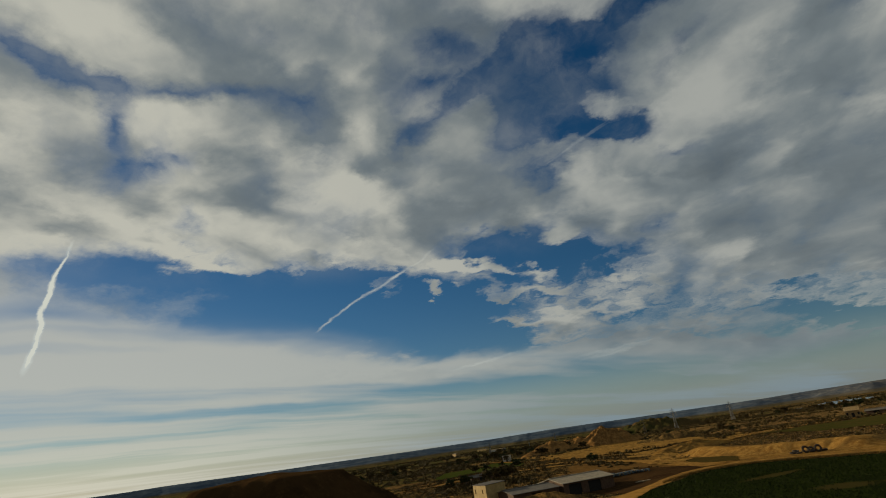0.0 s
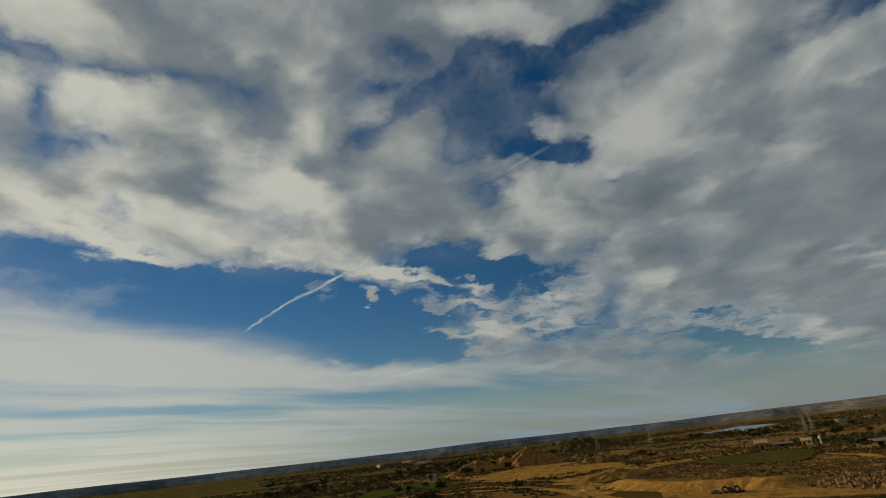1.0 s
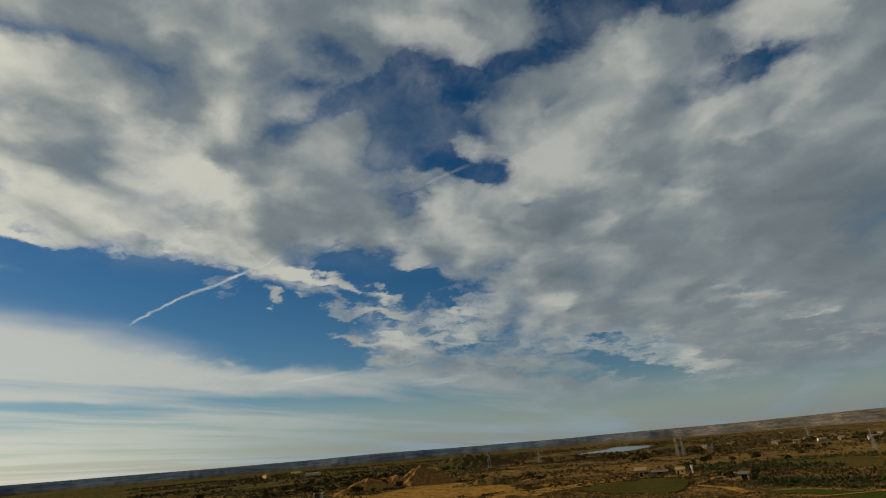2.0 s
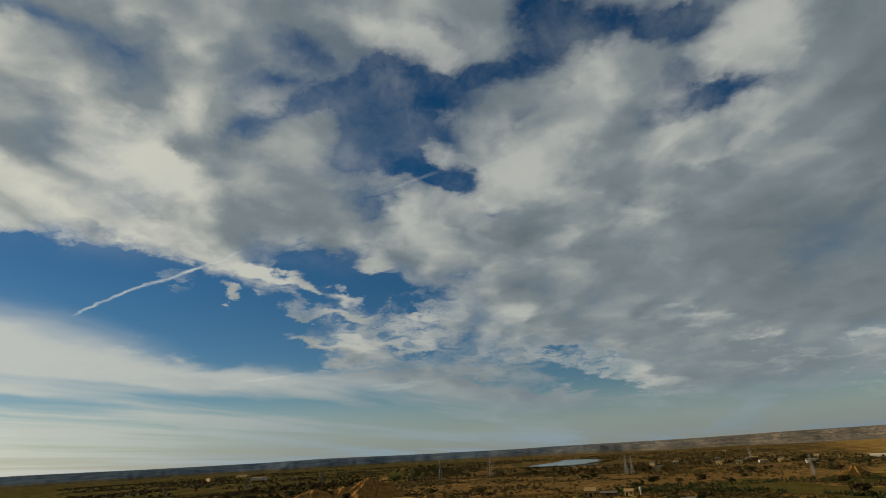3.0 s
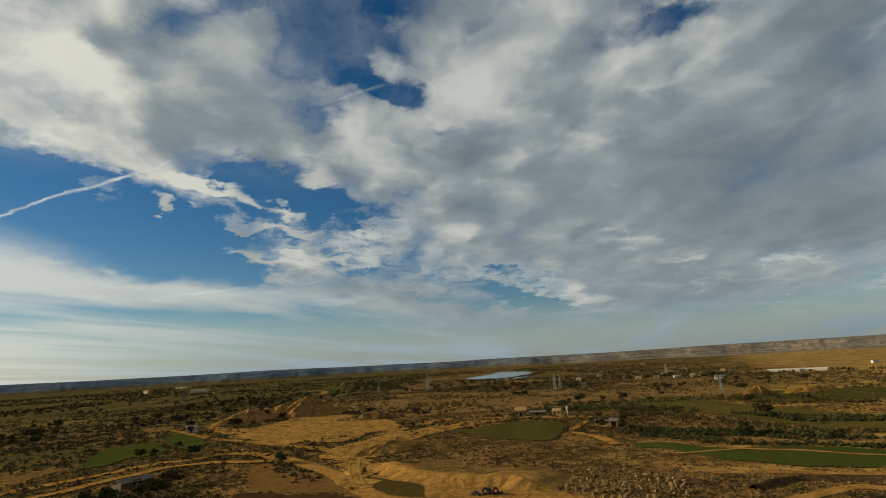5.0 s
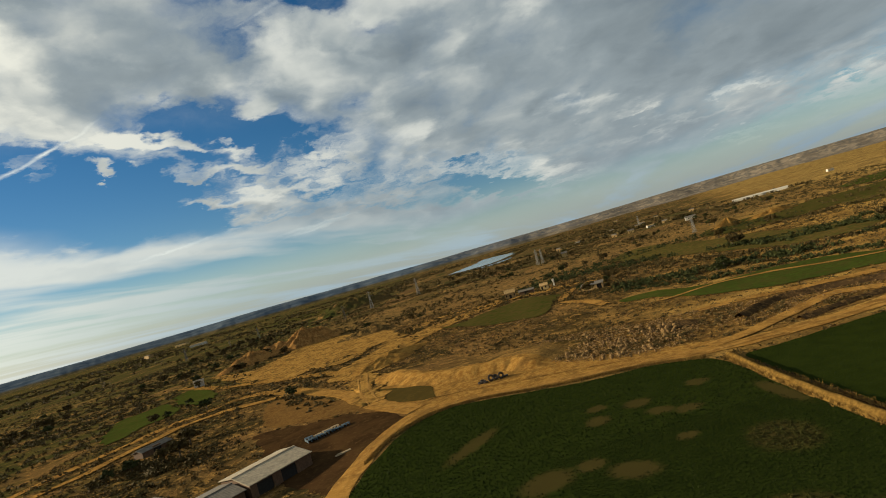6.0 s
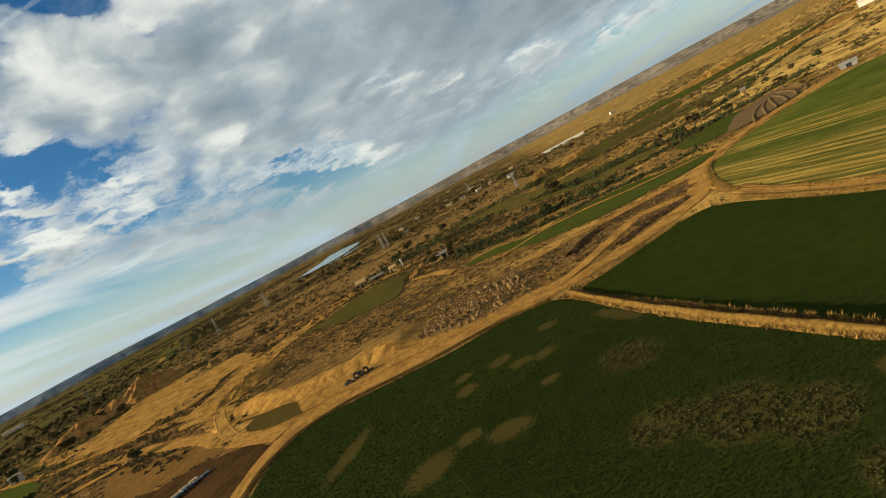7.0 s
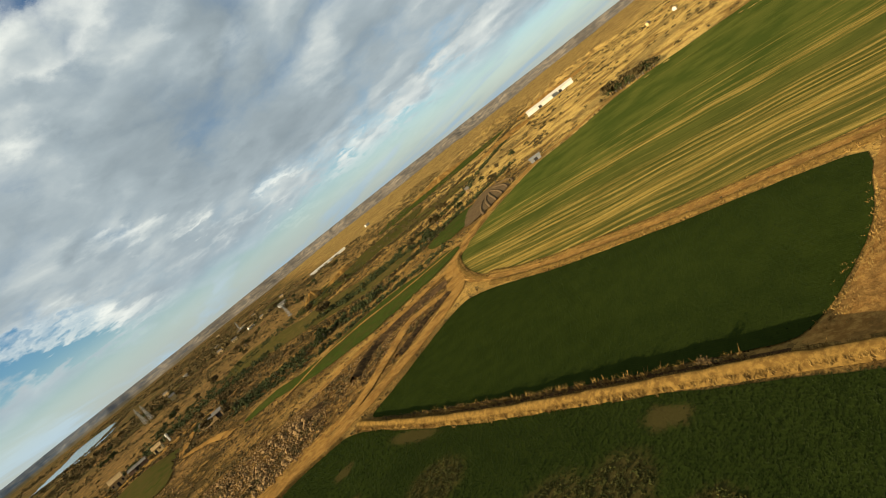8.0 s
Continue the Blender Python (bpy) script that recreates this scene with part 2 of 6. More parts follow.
glow(0.083, 0.011, 0.110, 0.033, 18, -0.12)
glow(-0.052, 0.408, 0.180, 0.037, -19, -0.05)
glow(0.170, 0.344, 0.157, 0.037, -3, -0.17)
glow(-0.510, 0.134, 0.093, 0.036, 24, -0.06)
glow(-0.016, 0.263, 0.108, 0.039, -1, -0.10)
glow(0.221, -0.191, 0.158, 0.032, -5, -0.09)
glow(-0.204, -0.086, 0.107, 0.022, -17, 0.26)
glow(0.150, 0.306, 0.077, 0.021, 21, 0.16)
glow(-1.061, 0.490, 0.146, 0.099, -20, 0.34)
glow(-1.071, 0.365, 0.224, 0.070, -20, 0.34)
glow(-0.905, 0.176, 0.139, 0.044, -51, 0.45)
glow(-0.799, 0.380, 0.144, 0.081, -41, 0.22)
glow(-0.715, 0.163, 0.200, 0.067, -34, 0.22)
glow(-0.585, 0.196, 0.087, 0.059, -19, 0.24)
glow(-0.746, 0.591, 0.271, 0.073, -27, 0.10)
glow(-0.900, 0.653, 0.150, 0.055, -41, 0.10)
glow(-1.176, 0.271, 0.113, 0.037, -21, 0.30)
glow(-0.585, 0.314, 0.132, 0.073, -56, -0.30)
glow(-0.627, 0.427, 0.178, 0.044, -20, -0.28)
glow(-0.806, 0.481, 0.232, 0.033, -19, -0.24)
glow(-0.919, 0.405, 0.115, 0.076, 67, -0.20)
glow(-0.957, 0.555, 0.123, 0.057, -50, -0.25)
glow(-0.516, 0.463, 0.145, 0.038, -46, -0.14)
glow(-0.455, 0.225, 0.115, 0.042, 14, -0.16)
glow(-0.236, 0.370, 0.080, 0.017, -23, -0.26)
glow(-0.777, 0.246, 0.083, 0.045, -19, -0.06)
glow(0.891, -0.200, 0.153, 0.015, 12, 0.18)
glow(0.914, -0.231, 0.061, 0.013, 5, 0.12)
glow(0.776, -0.237, 0.080, 0.014, 9, 0.13)
glow(0.608, -0.197, 0.063, 0.017, -0, 0.14)
glow(0.448, -0.201, 0.054, 0.017, -9, 0.11)
glow(0.605, -0.286, 0.078, 0.018, 1, 0.07)
glow(0.502, -0.100, 0.306, 0.063, -3, -0.12)
glow(0.691, -0.148, 0.176, 0.039, 2, -0.10)
glow(0.430, 0.144, 0.117, 0.045, 15, 0.32)
glow(0.515, 0.062, 0.073, 0.042, 21, 0.16)
glow(0.659, 0.009, 0.201, 0.074, 43, -0.18)
glow(0.809, 0.007, 0.131, 0.079, 16, 0.10)
glow(0.776, -0.060, 0.074, 0.029, 6, 0.14)
glow(0.526, -0.022, 0.226, 0.069, 12, -0.12)
glow(0.378, 0.040, 0.127, 0.059, 13, -0.06)
glow(0.908, -0.019, 0.091, 0.071, 12, -0.14)
glow(1.004, -0.131, 0.208, 0.021, 21, 0.20)
glow(1.129, -0.113, 0.111, 0.035, 28, 0.19)
glow(0.775, -0.235, 0.094, 0.018, 10, 0.19)
glow(0.605, -0.195, 0.070, 0.025, 5, 0.13)
glow(0.339, -0.140, 0.109, 0.034, 4, 0.10)
glow(0.457, -0.193, 0.062, 0.023, 3, 0.11)
glow(0.163, -0.224, 0.088, 0.032, -6, 0.18)
fray(-0.235, -0.096, 0.256, 0.093, -17, 1.50)
fray(-0.372, -0.028, 0.154, 0.040, -21, 1.10)
fray(-0.092, -0.195, 0.273, 0.051, -8, 1.10)
fray(-0.157, 0.112, 0.166, 0.115, -0, 0.55)
fray(-0.897, 0.167, 0.171, 0.068, -48, 1.00)
fray(-0.615, 0.043, 0.203, 0.034, -23, 0.60)
fray(-0.630, 0.010, 0.159, 0.037, -24, 0.50)
fray(0.130, 0.336, 0.223, 0.058, 2, 0.35)
fray(0.777, -0.219, 0.278, 0.061, 10, 0.60)
fray(0.963, -0.192, 0.325, 0.074, 19, 0.60)
fray(0.199, -0.219, 0.157, 0.051, -6, 0.90)
fray(0.663, -0.212, 0.194, 0.055, 3, 0.35)
trail(-1.2230, 0.0620, 0.0376, 0.0082, 53, 1.50)
trail(-1.2009, 0.0946, 0.0420, 0.0080, 60, 1.50)
trail(-1.1861, 0.1287, 0.0355, 0.0076, 76, 1.50)
trail(-1.1714, 0.1575, 0.0352, 0.0082, 51, 1.50)
trail(-1.1479, 0.1898, 0.0458, 0.0080, 57, 1.50)
trail(-1.1244, 0.2210, 0.0297, 0.0043, 48, 1.20)
trail(-1.1017, 0.2442, 0.0307, 0.0044, 43, 1.20)
trail(-0.6911, -0.0536, 0.0442, 0.0037, 18, 0.75)
trail(-0.6409, -0.0361, 0.0448, 0.0037, 20, 0.75)
trail(-0.5896, -0.0211, 0.0456, 0.0042, 12, 0.80)
trail(-0.5389, -0.0079, 0.0434, 0.0043, 17, 0.80)
trail(-0.4844, 0.0101, 0.0532, 0.0033, 19, 0.30)
trail(-0.1563, 0.1127, 0.0441, 0.0027, 15, 0.28)
trail(-0.1047, 0.1273, 0.0450, 0.0027, 17, 0.28)
trail(-0.1114, 0.1281, 0.0555, 0.0026, 18, 0.30)
trail(-0.4285, -0.2141, 0.0597, 0.0031, 0, 0.42)
trail(-0.3444, -0.2133, 0.0778, 0.0032, 1, 0.42)
trail(-0.1909, -0.2572, 0.0751, 0.0036, 3, 0.30)
trail(-0.1871, -0.2514, 0.0990, 0.0036, 1, 0.25)
glow(-1.134, 0.047, 0.433, 0.088, -22, 0.25)
glow(-1.192, 0.144, 0.140, 0.088, -25, 0.20)
glow(-0.656, 0.278, 0.187, 0.112, 77, -0.12)
glow(-0.448, 0.144, 0.257, 0.154, 2, -0.06)
cloud(-0.182, 0.245, 0.282, 0.155, -9, -0.83)
cloud(-0.352, 0.321, 0.277, 0.096, -19, -0.46)
cloud(-0.234, -0.033, 0.315, 0.087, -18, -0.74)
cloud(-0.102, 0.270, 0.192, 0.139, 26, -1.20)
cloud(-0.339, 0.338, 0.192, 0.086, 6, -0.64)
cloud(-0.254, -0.043, 0.270, 0.080, -17, -0.92)
cloud(-0.092, -0.215, 0.439, 0.057, -7, -0.46)
glow(0.785, -0.018, 0.378, 0.200, 16, -0.14)
glow(0.128, 0.146, 0.214, 0.082, 33, 0.16)
glow(0.441, 0.238, 0.181, 0.116, 22, 0.16)
veil(-1.063, -0.065, 0.862, 0.182, -25, 2.40)
veil(-1.201, -0.115, 0.514, 0.098, -16, 1.80)
veil(-0.387, -0.278, 0.534, 0.073, -14, 1.40)
veil(-0.315, -0.264, 0.448, 0.059, -7, 1.60)
veil(-1.185, 0.165, 0.196, 0.102, -16, 0.50)
cloud(-0.641, -0.116, 0.569, 0.079, -19, -2.76)
cloud(-0.526, -0.140, 0.271, 0.059, -20, -1.84)
cloud(-0.235, -0.122, 0.272, 0.079, -15, -0.92)
fray(-0.236, -0.137, 0.204, 0.062, -13, 0.60)
glow(-0.448, 0.144, 0.257, 0.141, 2, -0.10)

# grain of the clouds
sheet_w = W.vec("ADD", sheet, W.vec("SCALE", warp_big, scale=0.30))
grain = W.noise(sheet_w, 2.3, 6, 0.52, 0.1)
rolls = W.vec("MULTIPLY", W.vec("ADD", sheet, W.vec("SCALE", warp_big, scale=0.26)), (4.0, 2.5, 0))
lumps = W.noise(rolls, 1.0, 5, 0.45)
lumps_lit = W.noise(W.vec("ADD", rolls, (-0.26, 0.08, 0)), 1.0, 3, 0.45)
fine = W.noise(chart_w, 9.0, 8, 0.62)
lit_at = W.noise(W.vec("ADD", sheet_w, (-0.10, 0.03, 0)), 2.3, 4, 0.5, 0.1)
body = W.math("MULTIPLY_ADD", W.math("SUBTRACT", grain, 0.5), 2.2, acc["cloud"])
body = W.math("MULTIPLY_ADD", W.math("SUBTRACT", fine, 0.5), 2.6, body)
body = W.math("MULTIPLY_ADD", W.math("SUBTRACT", lumps, 0.5), 2.0, body)
wisps = W.noise(W.vec("MULTIPLY", chart_w, (10.0, 28.0, 0)), 1.0, 7, 0.62, 0.3)
torn = W.math("MINIMUM", acc["fray"], 1.0)
body = W.math("ADD", body, W.math("MULTIPLY", torn, W.math("MULTIPLY_ADD", W.math("SUBTRACT", wisps, 0.5), 8.0, -1.1)))
# billows: soft rounded heads, lit from the side of the sun


def billow(shift):
    n = W.node("ShaderNodeTexVoronoi")
    n.feature, n.voronoi_dimensions = "SMOOTH_F1", "2D"
    W.put(n.inputs["Vector"], W.vec("ADD", W.vec("ADD", W.vec("MULTIPLY", sheet, (4.6, 3.6, 0)), W.vec("SCALE", warp_big, scale=1.3)),
                                    W.vec("ADD", W.vec("SCALE", warp_small, scale=0.75), shift)))
    n.inputs["Scale"].default_value, n.inputs["Smoothness"].default_value = 1.0, 0.7
    return n.outputs["Distance"]


head, head_lit = billow((0, 0, 0)), billow((-0.22, -0.06, 0))
body = W.math("MULTIPLY_ADD", W.math("SUBTRACT", 0.45, head), 1.0, body)
thick = W.step(body, -1.55, 1.50)
# thin streaks of high cloud low over the horizon
level = W.vec("SCALE", W.xyz(split.outputs[0], split.outputs[1]), scale=W.math("DIVIDE", 1.0, W.math("ADD", W.math("MAXIMUM", height, 0.0), 0.055)))
level = W.vec("ADD", level, W.vec("SCALE", warp_big, scale=0.5))
across, along = W.vec("DOT_PRODUCT", level, (math.cos(radians(22)), -math.sin(radians(22)), 0)), W.vec("DOT_PRODUCT", level, (math.sin(radians(22)), math.cos(radians(22)), 0))
streak = W.noise(W.xyz(W.math("MULTIPLY", across, 0.60), W.math("MULTIPLY", along, 0.14)), 1.0, 4, 0.55, 0.1)
low = W.math("MAXIMUM", W.step(height, 0.10, 0.04), W.step(acc["veil"], 0.0, 1.1), clamp=True)
sunny = W.step(W.vec("DOT_PRODUCT", way, tuple(TO_SUN)), 0.35, 1.0)
streaks = W.math("MULTIPLY_ADD", W.math("SUBTRACT", streak, 0.5), 8.4, W.math("MULTIPLY_ADD", W.math("MINIMUM", acc["veil"], 1.0), 0.34, W.math("MULTIPLY_ADD", sunny, 0.30, 0.24)))
thin = W.math("MULTIPLY", W.step(streaks, -0.35, 1.45), 0.80)
cover = W.math("ADD", W.math("MULTIPLY", thick, W.math("SUBTRACT", 1.0, low)), W.math("MULTIPLY", thin, low))
gauze = W.math("MULTIPLY", W.step(W.math("MULTIPLY_ADD", fine, 0.5, W.math("MULTIPLY", lumps, 0.6)), 0.44, 0.72), 0.38)
cover = W.math("MAXIMUM", cover, W.math("MULTIPLY", gauze, W.step(height, 0.30, 0.42)))
haze = W.math("MULTIPLY", W.step(height, 0.12, 0.0), W.math("MULTIPLY_ADD", sunny, 0.0, 0.92))
haze = W.math("MULTIPLY", haze, W.math("MULTIPLY_ADD", thin, 0.30, 0.80), clamp=True)
cover = W.math("MAXIMUM", cover, haze)
relief = W.math("MULTIPLY", W.math("SUBTRACT", grain, lit_at), 1.5)
relief = W.math("MULTIPLY_ADD", W.math("SUBTRACT", lumps, lumps_lit), 0.7, relief)
relief = W.math("MULTIPLY_ADD", W.math("SUBTRACT", head_lit, head), 0.85, relief)
relief = W.math("MULTIPLY", relief, W.math("MULTIPLY", W.math("MULTIPLY", W.math("SUBTRACT", 1.0, low), W.step(height, 0.04, 0.42, 0.35, 1.0)), W.step(acc["glow"], 0.2, 0.6, 0.55, 1.0)))
bright = W.math("ADD", W.math("MINIMUM", W.math("MAXIMUM", acc["glow"], 0.22), 0.80), relief)
bright = W.math("MULTIPLY_ADD", W.math("SUBTRACT", fine, 0.5), 0.22, bright)
bright = W.math("MULTIPLY_ADD", W.math("SUBTRACT", 1.0, thick), 0.25, bright)
bright = W.math("ADD", bright, W.math("MULTIPLY", low, 0.30))
bright = W.math("MULTIPLY_ADD", torn, 0.22, bright)
bright = W.math("MULTIPLY_ADD", sunny, 0.22, bright, clamp=True)
tone = W.mix(W.step(bright, 0.0, 0.55), (0.165, 0.190, 0.196), (0.256, 0.284, 0.284))
tone = W.mix(W.step(bright, 0.40, 1.10), tone, W.mix(sunny, (0.58, 0.565, 0.490), (0.82, 0.765, 0.615)))
away = W.step(W.vec("DOT_PRODUCT", way, tuple(TO_SUN)), 0.25, -0.6)
far_air = W.mix(W.math("MULTIPLY", sunny, sunny), W.mix(away, (0.270, 0.342, 0.378), (0.150, 0.222, 0.290)), (0.95, 0.865, 0.665))
far_air = W.vec("SCALE", far_air, scale=W.math("MULTIPLY_ADD", thin, 0.40, 0.78))
tone = W.mix(W.math("MULTIPLY", haze, 0.95), tone, far_air)
tone = W.mix(W.math("MULTIPLY", acc["trail"], 1.0, clamp=True), tone, (0.95, 0.92, 0.76))
cover = W.math("MAXIMUM", cover, W.math("MULTIPLY", acc["trail"], W.step(fine, 0.25, 0.6, 0.4, 1.0), clamp=True))
air = W.node("ShaderNodeTexSky")
air.sky_type, air.sun_disc = "NISHITA", False
air.sun_elevation, air.sun_rotation = radians(SUN_EL), radians(-SUN_AZ)
air.altitude, air.air_density, air.dust_density, air.ozone_density = 250, 1.0, 0.1, 2.0
clear = W.node("ShaderNodeBackground")
deep = W.node("ShaderNodeHueSaturation")
deep.inputs["Saturation"].default_value, deep.inputs["Hue"].default_value = 1.35, 0.50
W.put(deep.inputs["Color"], air.outputs[0])
W.put(clear.inputs[0], deep.outputs[0])
clear.inputs[1].default_value = 0.050
vapour = W.node("ShaderNodeBackground")
W.put(vapour.inputs[0], tone)
vapour.inputs[1].default_value = 0.85
both = W.node("ShaderNodeMixShader")
W.put(both.inputs[0], cover)
W.put(both.inputs[1], clear.outputs[0])
W.put(both.inputs[2], vapour.outputs[0])
W.put(W.node("ShaderNodeOutputWorld").inputs[0], both.outputs[0])

# ---------------------------------------------------------------- materials
def material(name, build, rough=0.9, spec=0.2):
    m = bpy.data.materials.new(name)
    m.use_nodes = True
    g = Graph(m.node_tree)
    bsdf = m.node_tree.nodes["Principled BSDF"]
    bsdf.inputs["Roughness"].default_value = rough
    bsdf.inputs["Specular IOR Level"].default_value = spec
    colour, relief, depth = build(g)
    g.put(bsdf.inputs["Base Color"], colour)
    if relief is not None:
        b = g.node("ShaderNodeBump")
        b.inputs["Strength"].default_value, b.inputs["Distance"].default_value = 0.8, depth
        g.put(b.inputs["Height"], relief)
        g.put(bsdf.inputs["Normal"], b.outputs[0])
    return m


def place(g):
    return g.node("ShaderNodeNewGeometry").outputs["Position"]


def per_island(g):
    return g.node("ShaderNodeNewGeometry").outputs["Random Per Island"]


def per_object(g):
    return g.node("ShaderNodeObjectInfo").outputs["Random"]


def earth(name, c1, c2, c3, coarse=0.12, fine=1.6, depth=0.06, rough=0.95, sharp=(0.4, 0.62), mottle=0.0):
    """Soil: two tones in patches, a third as specks and clods."""
    def build(g):
        p = place(g)
        a, b = g.noise(p, coarse, 6, 0.62, 0.6), g.noise(p, fine, 8, 0.68)
        col = g.mix(g.step(a, 0.36, 0.64), c1, c2)
        col = g.mix(g.step(b, *sharp), col, c3)
        if mottle:
            col = g.mix(g.step(g.noise(p, 0.22, 8, 0.72, 0.5), 0.47, 0.60, 0.0, mottle), col, (0.085, 0.050, 0.018))
        col = g.mix(g.math("MULTIPLY", g.noise(p, fine * 5, 3), 0.5), col, tuple(x * 0.55 for x in c2))
        return col, b, depth
    return material(name, build, 1.0, 0.0)


def leafy(name, c1, c2, rough=0.75, island=True):
    """Foliage and grass: each leaf or tuft of its own tone."""
    def build(g):
        r = per_island(g) if island else per_object(g)
        col = g.mix(r, c1, c2)
        col = g.mix(g.step(g.noise(place(g), 0.5, 4), 0.35, 0.7), col, tuple(0.6 * (x + y) / 2 for x, y in zip(c1, c2)))
        return col, None, 0
    return material(name, build, rough, 0.05)


def plain(name, c, rough=0.8, vary=0.25, scale=3.0, metal=0.0):
    def build(g):
        p = place(g)
        n = g.noise(p, scale, 7, 0.65)
        dirt = g.noise(g.vec("MULTIPLY", p, (1, 1, 0.25)), scale * 0.4, 5, 0.6)
        col = g.mix(g.step(n, 0.3, 0.7), tuple(x * (1 - vary) for x in c), tuple(min(1, x * (1 + vary * 0.5)) for x in c))
        return g.mix(g.math("MULTIPLY", g.step(dirt, 0.5, 0.8), 0.5), col, tuple(x * 0.5 for x in c)), n, 0.01
    m = material(name, build, rough, 0.3)
    m.node_tree.nodes["Principled BSDF"].inputs["Metallic"].default_value = metal
    return m


def land_colour(g):
    p = place(g)
    flat = g.vec("MULTIPLY", p, (1, 1, 0))
    s = g.node("ShaderNodeSeparateXYZ")
    g.put(s.inputs[0], p)
    big, mid, small, tiny = g.noise(flat, 0.008, 5, 0.6, 0.5), g.noise(flat, 0.045, 6, 0.62, 0.8), g.noise(flat, 0.3, 7, 0.66, 0.4), g.noise(flat, 1.7, 6, 0.68)
    west_tone = g.mix(g.step(mid, 0.40, 0.60), (0.038, 0.029, 0.011), (0.170, 0.094, 0.031))
    west_tone = g.mix(g.step(small, 0.50, 0.64), west_tone, (0.31, 0.172, 0.046))
    gold = g.mix(g.step(mid, 0.36, 0.62), (0.16, 0.085, 0.021), (0.49, 0.285, 0.066))
    gold = g.mix(g.step(small, 0.54, 0.70), gold, (0.13, 0.085, 0.028))
    # dry golden steppe to the east, darker scrub to the north and west
    east = g.math("SUBTRACT", s.outputs[0], g.math("MULTIPLY", s.outputs[1], 0.50))
    east = g.math("MULTIPLY_ADD", g.math("SUBTRACT", big, 0.5), 260.0, east)
    east = g.math("ADD", east, g.math("MULTIPLY", g.step(s.outputs[1], 330.0, 190.0), 60.0))
    col = g.mix(g.step(east, -20.0, 130.0), west_tone, gold)
    col = g.mix(g.math("MULTIPLY", g.step(east, 110.0, 210.0), g.step(mid, 0.38, 0.55, 0.15, 0.8)), col, (0.62, 0.400, 0.105))
    col = g.mix(g.step(g.noise(flat, 0.11, 8, 0.74, 0.4), 0.50, 0.60, 0.0, 0.55), col, (0.125, 0.078, 0.027))
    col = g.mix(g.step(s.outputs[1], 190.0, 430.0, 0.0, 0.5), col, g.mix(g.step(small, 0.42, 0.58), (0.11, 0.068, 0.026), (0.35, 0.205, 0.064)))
    # thin dark scrub lines over the far steppe
    lines = g.noise(g.vec("MULTIPLY", flat, (0.5, 1.0, 0)), 0.022, 8, 0.74, 0.6)
    col = g.mix(g.math("MULTIPLY", g.step(east, 60.0, 200.0), g.step(lines, 0.49, 0.57, 0.0, 0.55)), col, (0.115, 0.080, 0.032))
    # patchwork of far plots
    v = g.node("ShaderNodeTexVoronoi")
    v.inputs["Randomness"].default_value = 0.85
    g.put(v.inputs["Vector"], g.vec("ADD", g.vec("MULTIPLY", flat, (0.009, 0.0055, 0)), g.vec("SCALE", g.noise(flat, 0.01, 3, colour=True), scale=0.35)))
    sv = g.node("ShaderNodeSeparateColor")
    g.put(sv.inputs[0], v.outputs["Color"])
    plot = g.mix(sv.outputs[1], (0.028, 0.040, 0.012), (0.120, 0.066, 0.028))
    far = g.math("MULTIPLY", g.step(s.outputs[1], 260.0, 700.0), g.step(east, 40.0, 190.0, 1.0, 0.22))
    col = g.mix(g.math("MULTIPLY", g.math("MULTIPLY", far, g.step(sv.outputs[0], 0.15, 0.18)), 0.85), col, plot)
    weedy = g.noise(g.vec("MULTIPLY", flat, (0.9, 1.6, 0)), 0.035, 6, 0.62, 0.6)
    green = g.math("MULTIPLY", g.step(s.outputs[0], -55.0, -150.0), g.step(weedy, 0.40, 0.56))
    col = g.mix(g.math("MULTIPLY", green, 0.75), col, (0.040, 0.047, 0.012))
    col = g.mix(g.step(tiny, 0.47, 0.60, 0.0, 0.62), col, (0.042, 0.029, 0.012))
    return col, g.math("ADD", small, g.math("MULTIPLY", tiny, 0.6)), 0.5


BARE = [(24.9, 81.4, 2.4, 2.0, 10), (26.3, 75.8, 2.2, 1.6, -20), (29.7, 73.7, 2.2, 1.6, 0), (35.7, 82.7, 2.2, 1.7, 0), (25.3, 65.4, 1.7, 1.3, 0),
        (17.6, 78.7, 2.3, 2.0, 30), (19.0, 84.0, 1.8, 1.5, 0), (-2.1, 84.1, 7.5, 2.0, 48), (12.1, 65.2, 2.4, 1.8, 0)]
BARE_BIG = [(33.3, 58.2, 4.0, 4.6, 0), (16.1, 60.8, 3.6, 2.4, -25), (6.0, 64.1, 4.4, 3.0, 20), (25.4, 44.0, 4.0, 3.6, 0), (29.4, 39.0, 4.8, 4.4, 30),
            (31.8, 33.8, 4.4, 3.6, 0), (39.2, 31.2, 1.6, 2.6, 0), (41.4, 70.0, 1.5, 6.0, 0), (29.2, 25.7, 3.2, 3.0, 0)]


